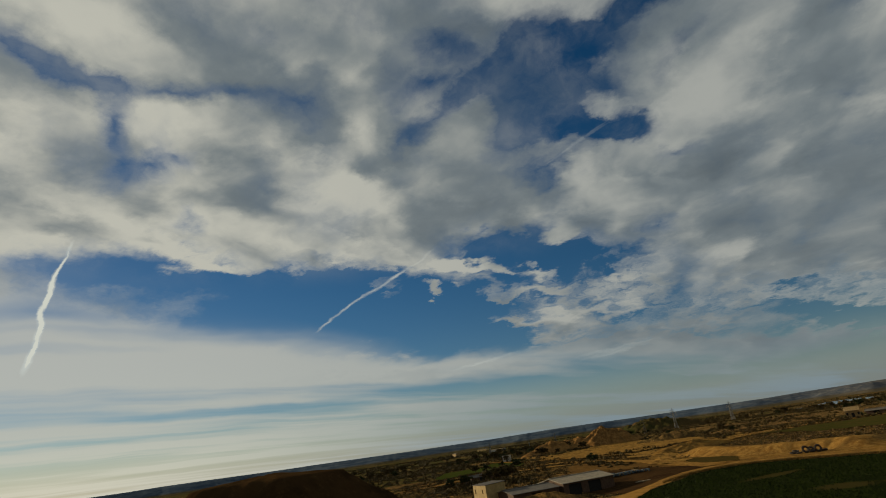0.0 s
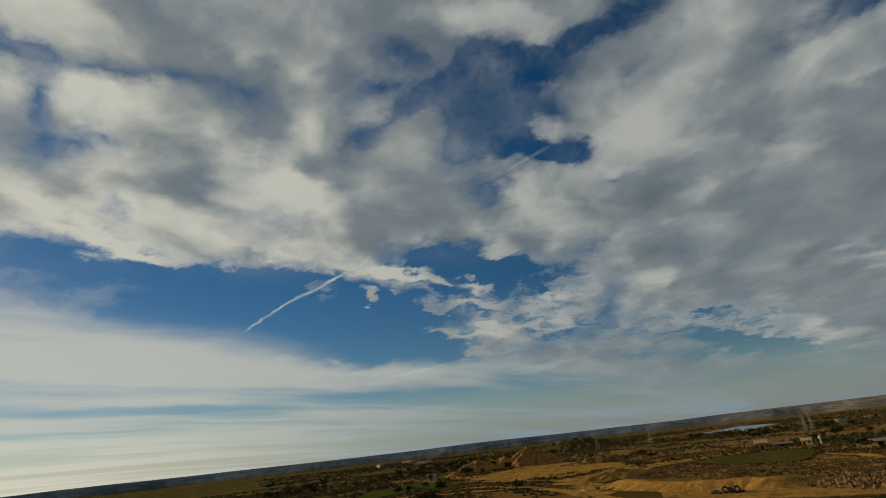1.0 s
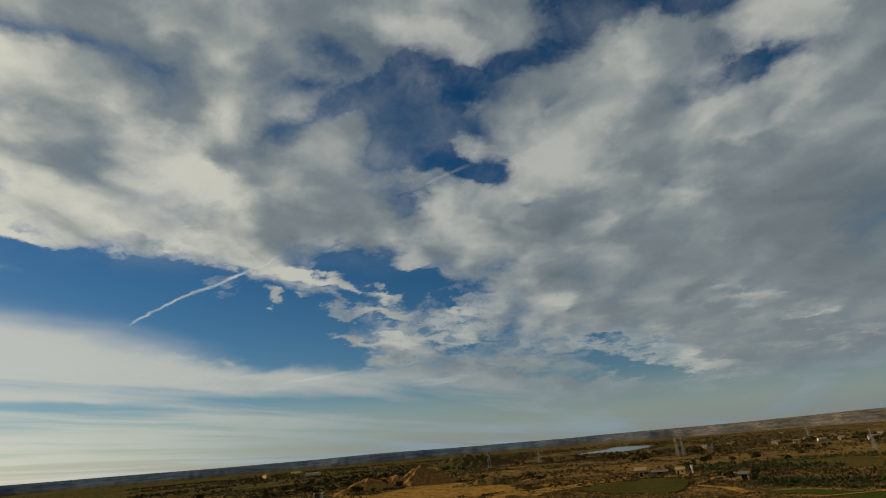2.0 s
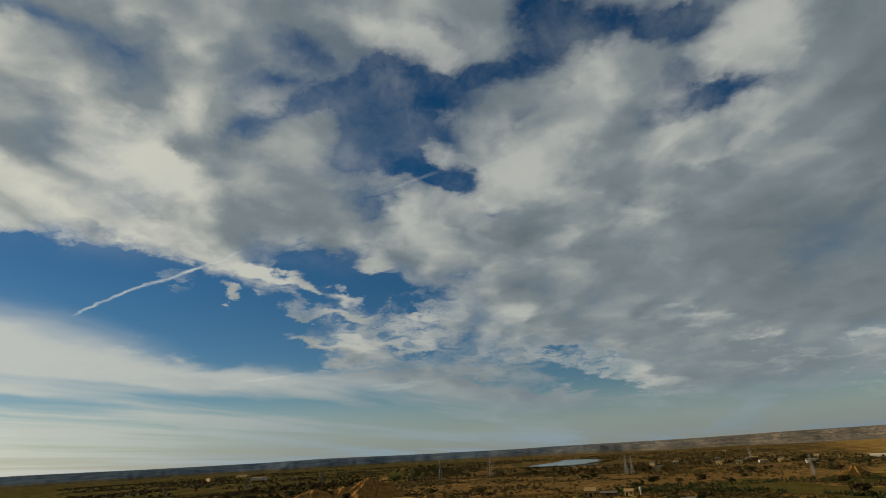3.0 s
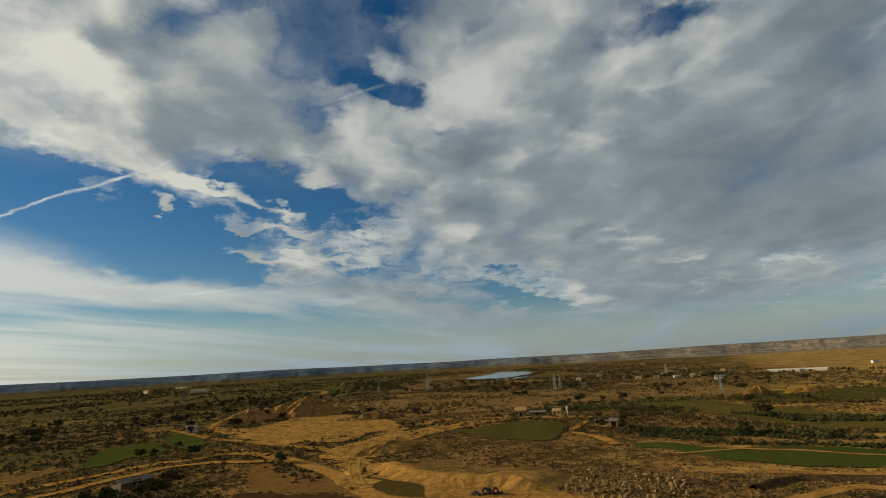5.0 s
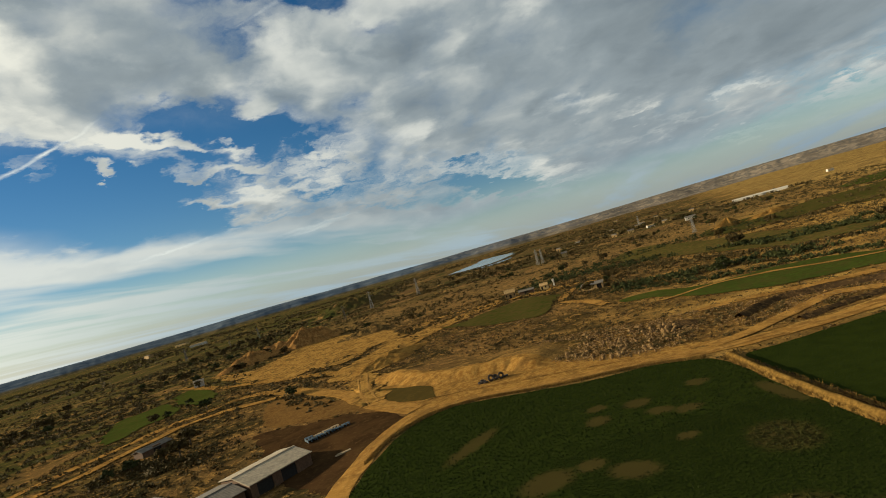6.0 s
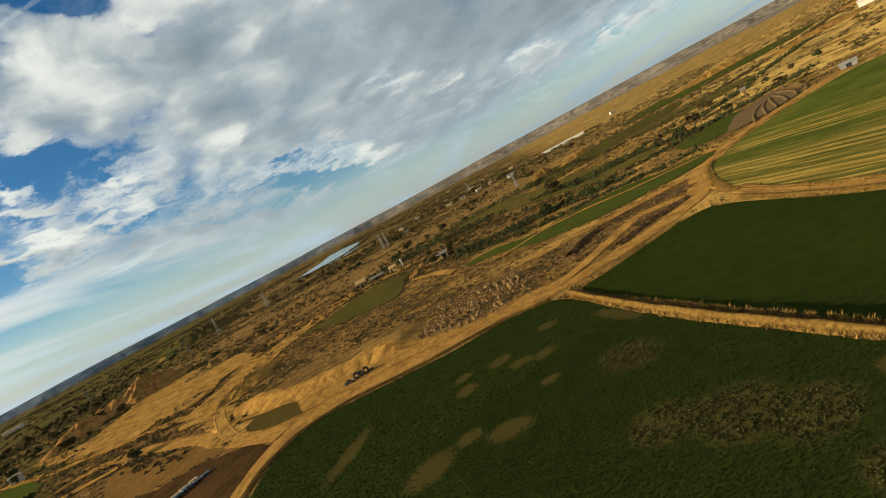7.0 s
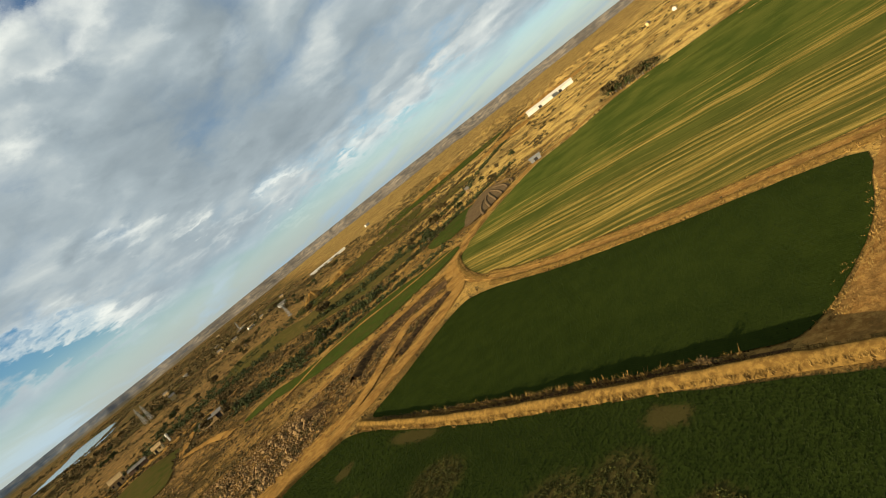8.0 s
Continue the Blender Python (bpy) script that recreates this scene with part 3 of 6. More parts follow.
def crop_colour(g):
    p = g.vec("MULTIPLY", place(g), (1, 1, 0))
    n, f = g.noise(p, 0.35, 6, 0.6), g.noise(p, 2.6, 6, 0.7)
    rows = g.node("ShaderNodeTexWave")
    g.put(rows.inputs[0], g.vec("ADD", p, g.vec("SCALE", g.noise(p, 0.4, 2, colour=True), scale=0.8)))
    rows.inputs["Scale"].default_value, rows.inputs["Distortion"].default_value = 0.9, 1.0
    col = g.mix(g.step(n, 0.35, 0.65), (0.0148, 0.0212, 0.0038), (0.0200, 0.0272, 0.0047))
    col = g.mix(g.step(f, 0.5, 0.72), col, (0.013, 0.018, 0.004))
    col = g.mix(g.math("MULTIPLY", rows.outputs[1], 0.18), col, (0.03, 0.042, 0.007))
    w = g.vec("ADD", p, g.vec("SCALE", g.vec("SUBTRACT", g.noise(p, 0.6, 5, 0.7, colour=True), (0.5, 0.5, 0.5)), scale=2.6))
    w = g.vec("MULTIPLY", w, (1, 1, 0))
    thin = 0.0
    for x, y, a, b, d in BARE + BARE_BIG:
        thin = g.math("MAXIMUM", g.ellipse(w, x, y, a * 1.25, b * 1.25, d), thin)
    thin = g.math("MULTIPLY_ADD", g.math("SUBTRACT", f, 0.5), 0.8, thin)
    col = g.mix(g.step(thin, 0.05, 0.50, 0.0, 0.55), col, (0.066, 0.044, 0.015))
    return col, f, 0.12


def stripe_colour(g):
    p = g.vec("MULTIPLY", place(g), (1, 1, 0))
    bend = g.vec("SCALE", g.vec("SUBTRACT", g.noise(p, 0.012, 3, colour=True), (0.5, 0.5, 0.5)), scale=14.0)
    m = g.node("ShaderNodeMapping")
    g.put(m.inputs[0], g.vec("ADD", p, bend))
    m.inputs["Rotation"].default_value = (0, 0, radians(-6))
    lane = g.vec("MULTIPLY", m.outputs[0], (1.0, 0.012, 0))
    wide, thin, f = g.noise(lane, 0.085, 2, 0.5), g.noise(lane, 0.62, 3, 0.6), g.noise(p, 1.8, 6, 0.7)
    s = g.node("ShaderNodeSeparateXYZ")
    g.put(s.inputs[0], m.outputs[0])
    # drill lines a sprayer's width apart, each worn along its length
    drill = g.math("ABSOLUTE", g.math("SUBTRACT", g.math("FRACT", g.math("MULTIPLY", s.outputs[0], 0.40)), 0.5))
    dash = g.noise(g.vec("MULTIPLY", m.outputs[0], (0.9, 0.06, 0)), 1.0, 5, 0.72)
    edge = g.step(s.outputs[0], 118.0, 190.0, 0.0, 0.20)
    band = g.math("SUBTRACT", g.math("MULTIPLY_ADD", thin, 0.66, g.math("MULTIPLY", wide, 0.80)), edge)
    band = g.math("MULTIPLY_ADD", g.math("SUBTRACT", drill, 0.25), 0.24, band)
    band = g.math("MULTIPLY_ADD", g.math("SUBTRACT", dash, 0.5), 0.62, band)
    green = g.mix(g.step(s.outputs[0], 150.0, 95.0, 0.0, 0.55), g.mix(g.step(g.noise(p, 0.07, 5, 0.6), 0.38, 0.62), (0.052, 0.066, 0.011), (0.088, 0.092, 0.016)), (0.085, 0.068, 0.016))
    col = g.mix(g.step(band, 0.66, 0.92), green, g.mix(g.step(dash, 0.4, 0.65), (0.25, 0.155, 0.030), (0.37, 0.250, 0.055)))
    col = g.mix(g.step(g.noise(g.vec("MULTIPLY", m.outputs[0], (1.0, 0.025, 0)), 2.0, 3, 0.6), 0.50, 0.68, 0.0, 0.6), col, (0.034, 0.046, 0.008))
    col = g.mix(g.step(f, 0.48, 0.75, 0.0, 0.4), col, (0.036, 0.050, 0.009))
    return col, f, 0.08


LAND = material("dry_scrub_land", land_colour, 1.0, 0.0)
CROP = material("young_cereal_crop", crop_colour, 1.0, 0.0)
STRIPE = material("thinly_sown_cereal", stripe_colour, 1.0, 0.0)
TRACK = earth("sandy_track", (0.370, 0.198, 0.046), (0.260, 0.131, 0.031), (0.450, 0.265, 0.070), 0.18, 1.1, 0.08, sharp=(0.5, 0.7), mottle=0.5)
OCHRE = earth("ochre_earth", (0.285, 0.144, 0.032), (0.199, 0.097, 0.022), (0.380, 0.215, 0.052), 0.2, 0.9, 0.3, mottle=0.55)
# yard soil; on the hedge path and the tall mound it also stands for shade
YARDSHADE = earth("brown_yard_and_shade_soil", (0.030, 0.017, 0.008), (0.062, 0.033, 0.013), (0.095, 0.052, 0.020), 0.12, 0.9, 0.06, sharp=(0.53, 0.70), mottle=0.3)
BROWN = earth("bare_brown_soil", (0.150, 0.078, 0.022), (0.100, 0.051, 0.016), (0.20, 0.110, 0.032), 0.09, 0.9, 0.08, mottle=0.4)
RED = earth("reddish_spoil", (0.300, 0.150, 0.042), (0.19, 0.092, 0.028), (0.37, 0.200, 0.062), 0.15, 0.7, 0.4, mottle=0.6)
MUD = earth("pond_mud", (0.060, 0.041, 0.011), (0.088, 0.058, 0.015), (0.055, 0.042, 0.013), 0.12, 1.0, 0.02, rough=0.95)
# dark berm soil; on the small heap it stands for shadow
SHADOWSOIL = earth("dark_soil_and_shadow", (0.030, 0.021, 0.012), (0.07, 0.042, 0.019), (0.14, 0.082, 0.030), 0.3, 1.0, 0.25, sharp=(0.48, 0.62))
WASTE = earth("rubbly_waste_ground", (0.056, 0.033, 0.012), (0.190, 0.103, 0.028), (0.37, 0.218, 0.058), 0.13, 0.8, 0.5, sharp=(0.50, 0.62), mottle=0.7)
CLAY = earth("clay_corner", (0.260, 0.132, 0.033), (0.180, 0.089, 0.023), (0.360, 0.197, 0.051), 0.3, 1.3, 0.25, mottle=0.5)
GOLD = earth("golden_eroded_soil", (0.330, 0.176, 0.040), (0.200, 0.102, 0.024), (0.41, 0.236, 0.058), 0.08, 0.6, 0.35, mottle=0.85)
PLOUGH = earth("grey_ploughed_soil", (0.130, 0.084, 0.040), (0.095, 0.062, 0.031), (0.17, 0.110, 0.050), 0.2, 1.2, 0.15)
GREEN = earth("far_green_crop", (0.038, 0.058, 0.009), (0.056, 0.074, 0.012), (0.042, 0.044, 0.010), 0.06, 0.7, 0.2, mottle=0.35)
PATCHY = earth("patchy_green_pasture", (0.036, 0.052, 0.010), (0.075, 0.066, 0.016), (0.13, 0.085, 0.024), 0.05, 0.35, 0.2, mottle=0.6)
OLIVE = earth("thin_green_pasture", (0.036, 0.046, 0.009), (0.056, 0.056, 0.012), (0.080, 0.058, 0.016), 0.06, 0.4, 0.1, mottle=0.5)
BANKSOIL = earth("dry_grass_bank", (0.140, 0.079, 0.019), (0.092, 0.051, 0.013), (0.21, 0.124, 0.030), 0.4, 1.8, 0.10)
LEAF = leafy("dark_scrub_leaves", (0.046, 0.037, 0.014), (0.125, 0.086, 0.029))
PINE = leafy("evergreen_leaves", (0.026, 0.034, 0.012), (0.066, 0.070, 0.022))
TWIG = leafy("bare_winter_twigs", (0.055, 0.036, 0.015), (0.12, 0.078, 0.030))
STRAW = leafy("dry_grass_blades", (0.12, 0.068, 0.018), (0.31, 0.190, 0.050), 0.85)
BLADE = leafy("green_crop_blades", (0.0130, 0.0188, 0.0034), (0.0172, 0.0242, 0.0044))
WEED = leafy("yellowing_weeds", (0.026, 0.032, 0.007), (0.062, 0.055, 0.013))
BARK = plain("bark", (0.10, 0.075, 0.05), 0.95, 0.4)
STONE = earth("broken_stone", (0.18, 0.108, 0.042), (0.08, 0.046, 0.019), (0.31, 0.200, 0.086), 0.6, 2.4, 0.05)
CREAM = plain("cream_plaster", (0.46, 0.32, 0.125), 0.9, 0.2, 1.2)
OCHREWALL = plain("ochre_stone_wall", (0.34, 0.22, 0.085), 0.9, 0.35, 1.5)
WHITE = plain("white_paint", (0.46, 0.42, 0.34), 0.7, 0.12, 1.0)
GREYROOF = plain("grey_fibre_cement", (0.30, 0.245, 0.165), 0.85, 0.3, 1.0)
DARKROOF = plain("dark_weathered_roof", (0.13, 0.11, 0.085), 0.9, 0.3, 1.0)
DARK = plain("dark_inside_panel", (0.02, 0.018, 0.015), 0.9, 0.3)
BRICK = plain("brown_brick", (0.11, 0.062, 0.034), 0.9, 0.3, 2.5)
STEEL = plain("galvanised_steel", (0.17, 0.165, 0.15), 0.7, 0.2, 2.0, 0.0)
BLUE = plain("faded_blue_plastic", (0.055, 0.085, 0.11), 0.7, 0.3)
PALE = plain("weathered_pale_wood", (0.30, 0.22, 0.12), 0.9, 0.3)
RUBBER = plain("black_rubber", (0.042, 0.030, 0.021), 0.8, 0.3)


def water_colour(g):
    return (0.055, 0.075, 0.085, 1.0), g.noise(place(g), 0.12, 4), 0.02


WATER = material("lake_water", water_colour, 0.12, 0.6)


def hills_colour(g):
    p = place(g)
    s = g.node("ShaderNodeSeparateXYZ")
    g.put(s.inputs[0], p)
    n, f = g.noise(g.vec("MULTIPLY", p, (1, 1, 6)), 0.009, 7, 0.68), g.noise(p, 0.03, 6, 0.65)
    # the blue of far haze is put into the western hills' base colour
    west_tone = g.mix(g.step(n, 0.4, 0.6), (0.050, 0.070, 0.100), (0.085, 0.105, 0.130))
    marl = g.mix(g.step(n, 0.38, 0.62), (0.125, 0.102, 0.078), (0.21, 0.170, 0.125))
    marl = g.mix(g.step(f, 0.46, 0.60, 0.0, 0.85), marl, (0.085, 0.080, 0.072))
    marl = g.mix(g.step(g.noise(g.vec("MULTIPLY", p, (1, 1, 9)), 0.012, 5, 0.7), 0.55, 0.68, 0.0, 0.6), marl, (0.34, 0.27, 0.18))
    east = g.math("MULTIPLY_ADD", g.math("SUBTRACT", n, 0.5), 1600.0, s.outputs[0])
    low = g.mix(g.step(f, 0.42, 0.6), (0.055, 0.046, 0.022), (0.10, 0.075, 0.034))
    west_tone = g.mix(g.step(s.outputs[2], -4.0, 12.0), low, west_tone)
    return g.mix(g.step(east, -400.0, 1700.0), west_tone, marl), f, 4.0


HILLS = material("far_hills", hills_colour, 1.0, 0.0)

# ---------------------------------------------------------------- mesh helpers
rng = np.random.default_rng(7)


def mesh_of(name, verts, faces, mat, smooth=False):
    """A mesh from arrays of corners and of triangles or quads."""
    verts, faces = np.asarray(verts, np.float32), np.asarray(faces, np.int32)
    me = bpy.data.meshes.new(name)
    n, k = faces.shape
    me.vertices.add(len(verts))
    me.vertices.foreach_set("co", verts.ravel())
    me.loops.add(n * k)
    me.loops.foreach_set("vertex_index", faces.ravel())
    me.polygons.add(n)
    me.polygons.foreach_set("loop_start", np.arange(n, dtype=np.int32) * k)
    if smooth:
        me.polygons.foreach_set("use_smooth", np.ones(n, bool))
    me.update(calc_edges=True)
    me.materials.append(mat)
    return me


def part(name, data, mat, parent, label=""):
    """Links a bmesh or a mesh as one object under a thing."""
    if isinstance(data, bmesh.types.BMesh):
        me = bpy.data.meshes.new(name)
        bmesh.ops.recalc_face_normals(data, faces=data.faces)
        data.to_mesh(me)
        data.free()
        me.materials.append(mat)
        data = me
    ob = new(name, data)
    ob.parent = parent
    return tagged(ob, label) if label else ob


def thing(name, m, label, category, group="", kind=""):
    ob = tagged(new(name), label, category, group, kind)
    ob.matrix_world = m
    return ob


def box(bm, x0, x1, y0, y1, z0, z1):
    v = [bm.verts.new((x, y, z)) for z in (z0, z1) for y in (y0, y1) for x in (x0, x1)]
    for f in ((0, 2, 3, 1), (4, 5, 7, 6), (0, 1, 5, 4), (2, 6, 7, 3), (0, 4, 6, 2), (1, 3, 7, 5)):
        bm.faces.new([v[i] for i in f])


def beam(bm, a, b, w):
    """A square bar from a to b."""
    a, b = Vector(a), Vector(b)
    d = (b - a).normalized()
    s = d.cross(Vector((0, 0, 1)) if abs(d.z) < 0.9 else Vector((1, 0, 0))).normalized() * w / 2
    u = d.cross(s).normalized() * w / 2
    v = [bm.verts.new(p + i * s + j * u) for p in (a, b) for i, j in ((-1, -1), (1, -1), (1, 1), (-1, 1))]
    for i in range(4):
        bm.faces.new((v[i], v[(i + 1) % 4], v[4 + (i + 1) % 4], v[4 + i]))
    bm.faces.new(v[:4])
    bm.faces.new(v[4:])


def hashed(ix, iy, seed):
    h = np.sin(ix * 127.1 + iy * 311.7 + seed * 74.7) * 43758.5453
    return h - np.floor(h)


def value_noise(x, y, seed=0):
    ix, iy = np.floor(x), np.floor(y)
    fx, fy = x - ix, y - iy
    fx, fy = fx * fx * (3 - 2 * fx), fy * fy * (3 - 2 * fy)
    a, b = hashed(ix, iy, seed), hashed(ix + 1, iy, seed)
    c, d = hashed(ix, iy + 1, seed), hashed(ix + 1, iy + 1, seed)
    return (a + (b - a) * fx) * (1 - fy) + (c + (d - c) * fx) * fy


def rough_noise(x, y, size, octaves=4, seed=0):
    """Fractal noise from -1 to 1 with features of that size in metres."""
    x, y = np.asarray(x, float), np.asarray(y, float)
    total, amp, norm = 0.0, 1.0, 0.0
    for o in range(octaves):
        total = total + amp * (2 * value_noise(x / size, y / size, seed + o) - 1)
        norm, amp, size = norm + amp, amp * 0.5, size * 0.5
    return total / norm


def ease(v, lo, hi):
    t = np.clip((np.asarray(v, float) - lo) / (hi - lo), 0, 1)
    return t * t * (3 - 2 * t)


def curve(points, step=1.0, closed=False):
    """A smooth line (Catmull-Rom) through plan points, at even steps."""
    p = np.array(points, float)
    ext = np.vstack([p[-1:], p, p[:2]]) if closed else np.vstack([2 * p[0] - p[1], p, 2 * p[-1] - p[-2]])
    out = []
    for i in range(len(ext) - 3):
        a, b, c, d = ext[i:i + 4]
        n = max(2, int(np.linalg.norm(c - b) / step))
        t = np.linspace(0, 1, n, endpoint=False)[:, None]
        out.append(0.5 * (2 * b + (c - a) * t + (2 * a - 5 * b + 4 * c - d) * t ** 2 + (3 * b - a - 3 * c + d) * t ** 3))
    if not closed:
        out.append(p[-1:])
    return np.vstack(out)


def inside(poly, x, y):
    x, y = np.asarray(x, float), np.asarray(y, float)
    hit = np.zeros(x.shape, bool)
    for (x0, y0), (x1, y1) in zip(poly, np.roll(poly, -1, 0)):
        cross = (y0 > y) != (y1 > y)
        hit ^= cross & (x < (x1 - x0) * (y - y0) / (y1 - y0 + 1e-12) + x0)
    return hit


# ---------------------------------------------------------------- ground
MAIN_TRACK = [(-26, 30), (-25.5, 60), (-24, 83), (-22.2, 92), (-18.8, 102.5), (-11.5, 112.5), (0, 112), (15, 106.8), (35, 101.2), (46.6, 96.6), (60, 94.4), (78, 94.3),
              (92, 98.5), (104.6, 111), (119, 118.6), (147, 126.6), (178, 126), (196, 124), (206, 113), (222, 108), (238, 98)]
TRACK_X, TRACK_Y = np.array(MAIN_TRACK)[3:].T
FLAT_Y = lambda x: np.interp(x, TRACK_X, TRACK_Y)


def land_height(x, y):
    x, y = np.asarray(x, float), np.asarray(y, float)
    r = np.hypot(x, y)
    wild = ease(y - FLAT_Y(x), 7, 26) * ease(r, 90, 170)
    wild = np.maximum(wild, ease(x, 205, 240))
    wild = np.maximum(wild, ease(-x, 60, 100) * ease(r, 60, 120))
    z = wild * (0.5 * rough_noise(x, y, 14, 3, 3) + 1.1 * rough_noise(x, y, 60, 3, 5) * ease(r, 150, 320))
    z = z + 5.0 * rough_noise(x, y, 420, 3, 8) * ease(r, 350, 1200)
    z = z - 12 * ease(r, 500, 1500)
    z = z - 1.2 * ease(1 - np.hypot((x + 48) / 34, (y - 94) / 30), 0, 0.6)
    drop = (0.35 + 0.85 * ease(-y, -66, -34)) * ease(x, 44.6, 46.6) * ease(-x, -75, -56) * ease(y, 12, 19) * ease(-y, -88, -80)
    z = z - drop
    lake = ease(1 - np.hypot((x - 165) / 330, (y - 1560) / 640), 0, 0.40)
    return z * (1 - lake) + lake * -12.3


N, BEND = 470, 5.35
GX = 30 + 5000 / math.sinh(BEND) * np.sinh(BEND * np.linspace(-1, 1, N))
GY = 120 + 5000 / math.sinh(BEND) * np.sinh(BEND * np.linspace(-1, 1, N))
XX, YY = np.meshgrid(GX, GY)
ZZ = land_height(XX, YY)


def ground_z(x, y):
    """The height of the built ground sheet."""
    x, y = np.asarray(x, float), np.asarray(y, float)
    i, j = np.clip(np.searchsorted(GX, x) - 1, 0, N - 2), np.clip(np.searchsorted(GY, y) - 1, 0, N - 2)
    u, v = (x - GX[i]) / (GX[i + 1] - GX[i]), (y - GY[j]) / (GY[j + 1] - GY[j])
    return (ZZ[j, i] * (1 - u) + ZZ[j, i + 1] * u) * (1 - v) + (ZZ[j + 1, i] * (1 - u) + ZZ[j + 1, i + 1] * u) * v


idx = np.arange(N * N).reshape(N, N)
quads = np.stack([idx[:-1, :-1], idx[:-1, 1:], idx[1:, 1:], idx[1:, :-1]], -1).reshape(-1, 4)
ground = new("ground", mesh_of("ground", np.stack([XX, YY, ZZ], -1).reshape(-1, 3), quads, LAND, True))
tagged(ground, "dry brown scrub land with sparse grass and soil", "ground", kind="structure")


PLOTS = {}


def sheet_of(name, points, mat, lift, label, category, cell=3.0, ragged=0.5, kind="structure"):
    """A plot of land laid on the ground, with an uneven edge."""
    PLOTS[name] = points
    edge = curve(points, max(0.8, cell * 0.4), True)
    edge = edge + ragged * np.stack([rough_noise(edge[:, 0], edge[:, 1], 3, 3, 11), rough_noise(edge[:, 0], edge[:, 1], 3, 3, 29)], 1)
    lo, hi = edge.min(0), edge.max(0)
    gx, gy = np.meshgrid(np.arange(lo[0], hi[0], cell), np.arange(lo[1], hi[1], cell))
    gx, gy = gx.ravel() + cell * 0.2 * rng.standard_normal(gx.size), gy.ravel() + cell * 0.2 * rng.standard_normal(gy.size)
    keep = inside(edge, gx, gy)
    pts = [Vector(p) for p in edge] + [Vector(p) for p in zip(gx[keep], gy[keep])]
    from_loop = [(i, (i + 1) % len(edge)) for i in range(len(edge))]
    co, _, tri, _, _, _ = mathutils_geometry.delaunay_2d_cdt(pts, from_loop, [], 1, 1e-4)
    co = np.array([tuple(c) for c in co])
    z = ground_z(co[:, 0], co[:, 1]) + lift
    tri = np.array([t for t in tri if len(t) == 3])
    ob = new(name, mesh_of(name, np.column_stack([co, z]), tri, mat, True))
    return tagged(ob, label, category, kind=kind)


def ribbon(name, points, width, mat, lift, label, category, profile=None, step=1.2, ragged=0.6, seed=0):
    """A strip along a plan line; profile gives heights across it."""
    line = curve(points, step)
    tan = np.gradient(line, axis=0)
    tan /= np.linalg.norm(tan, axis=1)[:, None]
    side = np.stack([tan[:, 1], -tan[:, 0]], 1)
    prof = np.array(profile if profile is not None else [0, 0.05, -0.02, 0.03, 0.04, 0.03, -0.02, 0.05, 0])
    k = len(prof)
    off = np.linspace(-0.5, 0.5, k)
    rows = []
    for j in range(k):
        w = width * off[j] + ragged * abs(2 * off[j]) ** 3 * rough_noise(line[:, 0] + 50 * j, line[:, 1], 4, 3, seed) * np.sign(off[j] + 1e-9)
        p = line + side * w[:, None]
        bump = 0.0 if profile is None else 0.25 * prof[j] * rough_noise(p[:, 0], p[:, 1], 2.2, 3, seed + 4)
        rows.append(np.column_stack([p, ground_z(p[:, 0], p[:, 1]) + lift + prof[j] + bump]))
    v = np.stack(rows, 1).reshape(-1, 3)
    i = np.arange(len(line) * k).reshape(-1, k)
    q = np.stack([i[:-1, :-1], i[1:, :-1], i[1:, 1:], i[:-1, 1:]], -1).reshape(-1, 4)
    ob = new(name, mesh_of(name, v, q[:, ::-1], mat, True))
    return tagged(ob, label, category, kind="structure")


FIELD_1 = [(-25, -120), (-24, -40), (-23.4, 40), (-22.6, 70), (-21.7, 82), (-20, 90), (-15.9, 100), (-11.7, 105.8), (-5.7, 109.4), (0.3, 108.8), (11.9, 104.3), (22.8, 99.9), (34.9, 97.6), (40, 94.6), (43.4, 91.6),
           (44, 83), (43, 74), (42.4, 64), (42, 52), (42, 42), (41.9, 32), (41.7, 22), (41.2, 14), (41, -20), (40, -120)]
FIELD_2 = [(47.8, 88), (53, 88.4), (60, 88.6), (69, 88.8), (76, 88.6), (80.4, 86.6), (81.2, 81), (79.6, 71), (77.6, 59), (77, 50), (76.4, 40), (76.4, 28), (75.8, 17.2), (73.4, 15.6), (67, 15.8),
           (61, 16.4), (55, 18.2), (50.5, 20.2), (47.6, 22), (47, 28), (46.5, 38), (46.1, 50), (46.4, 65), (47, 80)]
FIELD_3 = [(116.4, 116), (109.5, 110.5), (100.9, 101.8), (93.3, 92.1), (89, 84.5), (86.6, 76), (84.6, 66), (84, 56), (82.4, 48), (81.9, 38), (82.2, 28), (82.8, 18), (84, 2), (92, -30), (120, -90), (250, -60),
           (252, 20), (246, 60), (240, 84), (229, 98.5), (214, 103.5), (199, 110), (190, 119.5), (177, 122.4), (160, 122.6), (148, 122.4), (131, 119.6)]
sheet_of("field_1", FIELD_1, CROP, 0.05, "dark green young cereal field with bare patches", "field", 3.0, 0.35)
sheet_of("field_2", FIELD_2, CROP, 0.12, "dark green even young cereal field", "field", 3.0, 0.35)
sheet_of("field_3", FIELD_3, STRIPE, 0.05, "green field streaked with yellow sparse rows", "field", 4.0, 0.35)
sheet_of("field_4", [(-2.7, 243.6), (8, 240.5), (26.7, 256.8), (39.7, 262), (51, 246), (54.5, 238.5), (45.5, 218.3), (36.5, 197), (23.6, 203), (11.2, 218.4)], OLIVE, 0.3, "small olive green meadow beside the farm", "field", 5, 1)
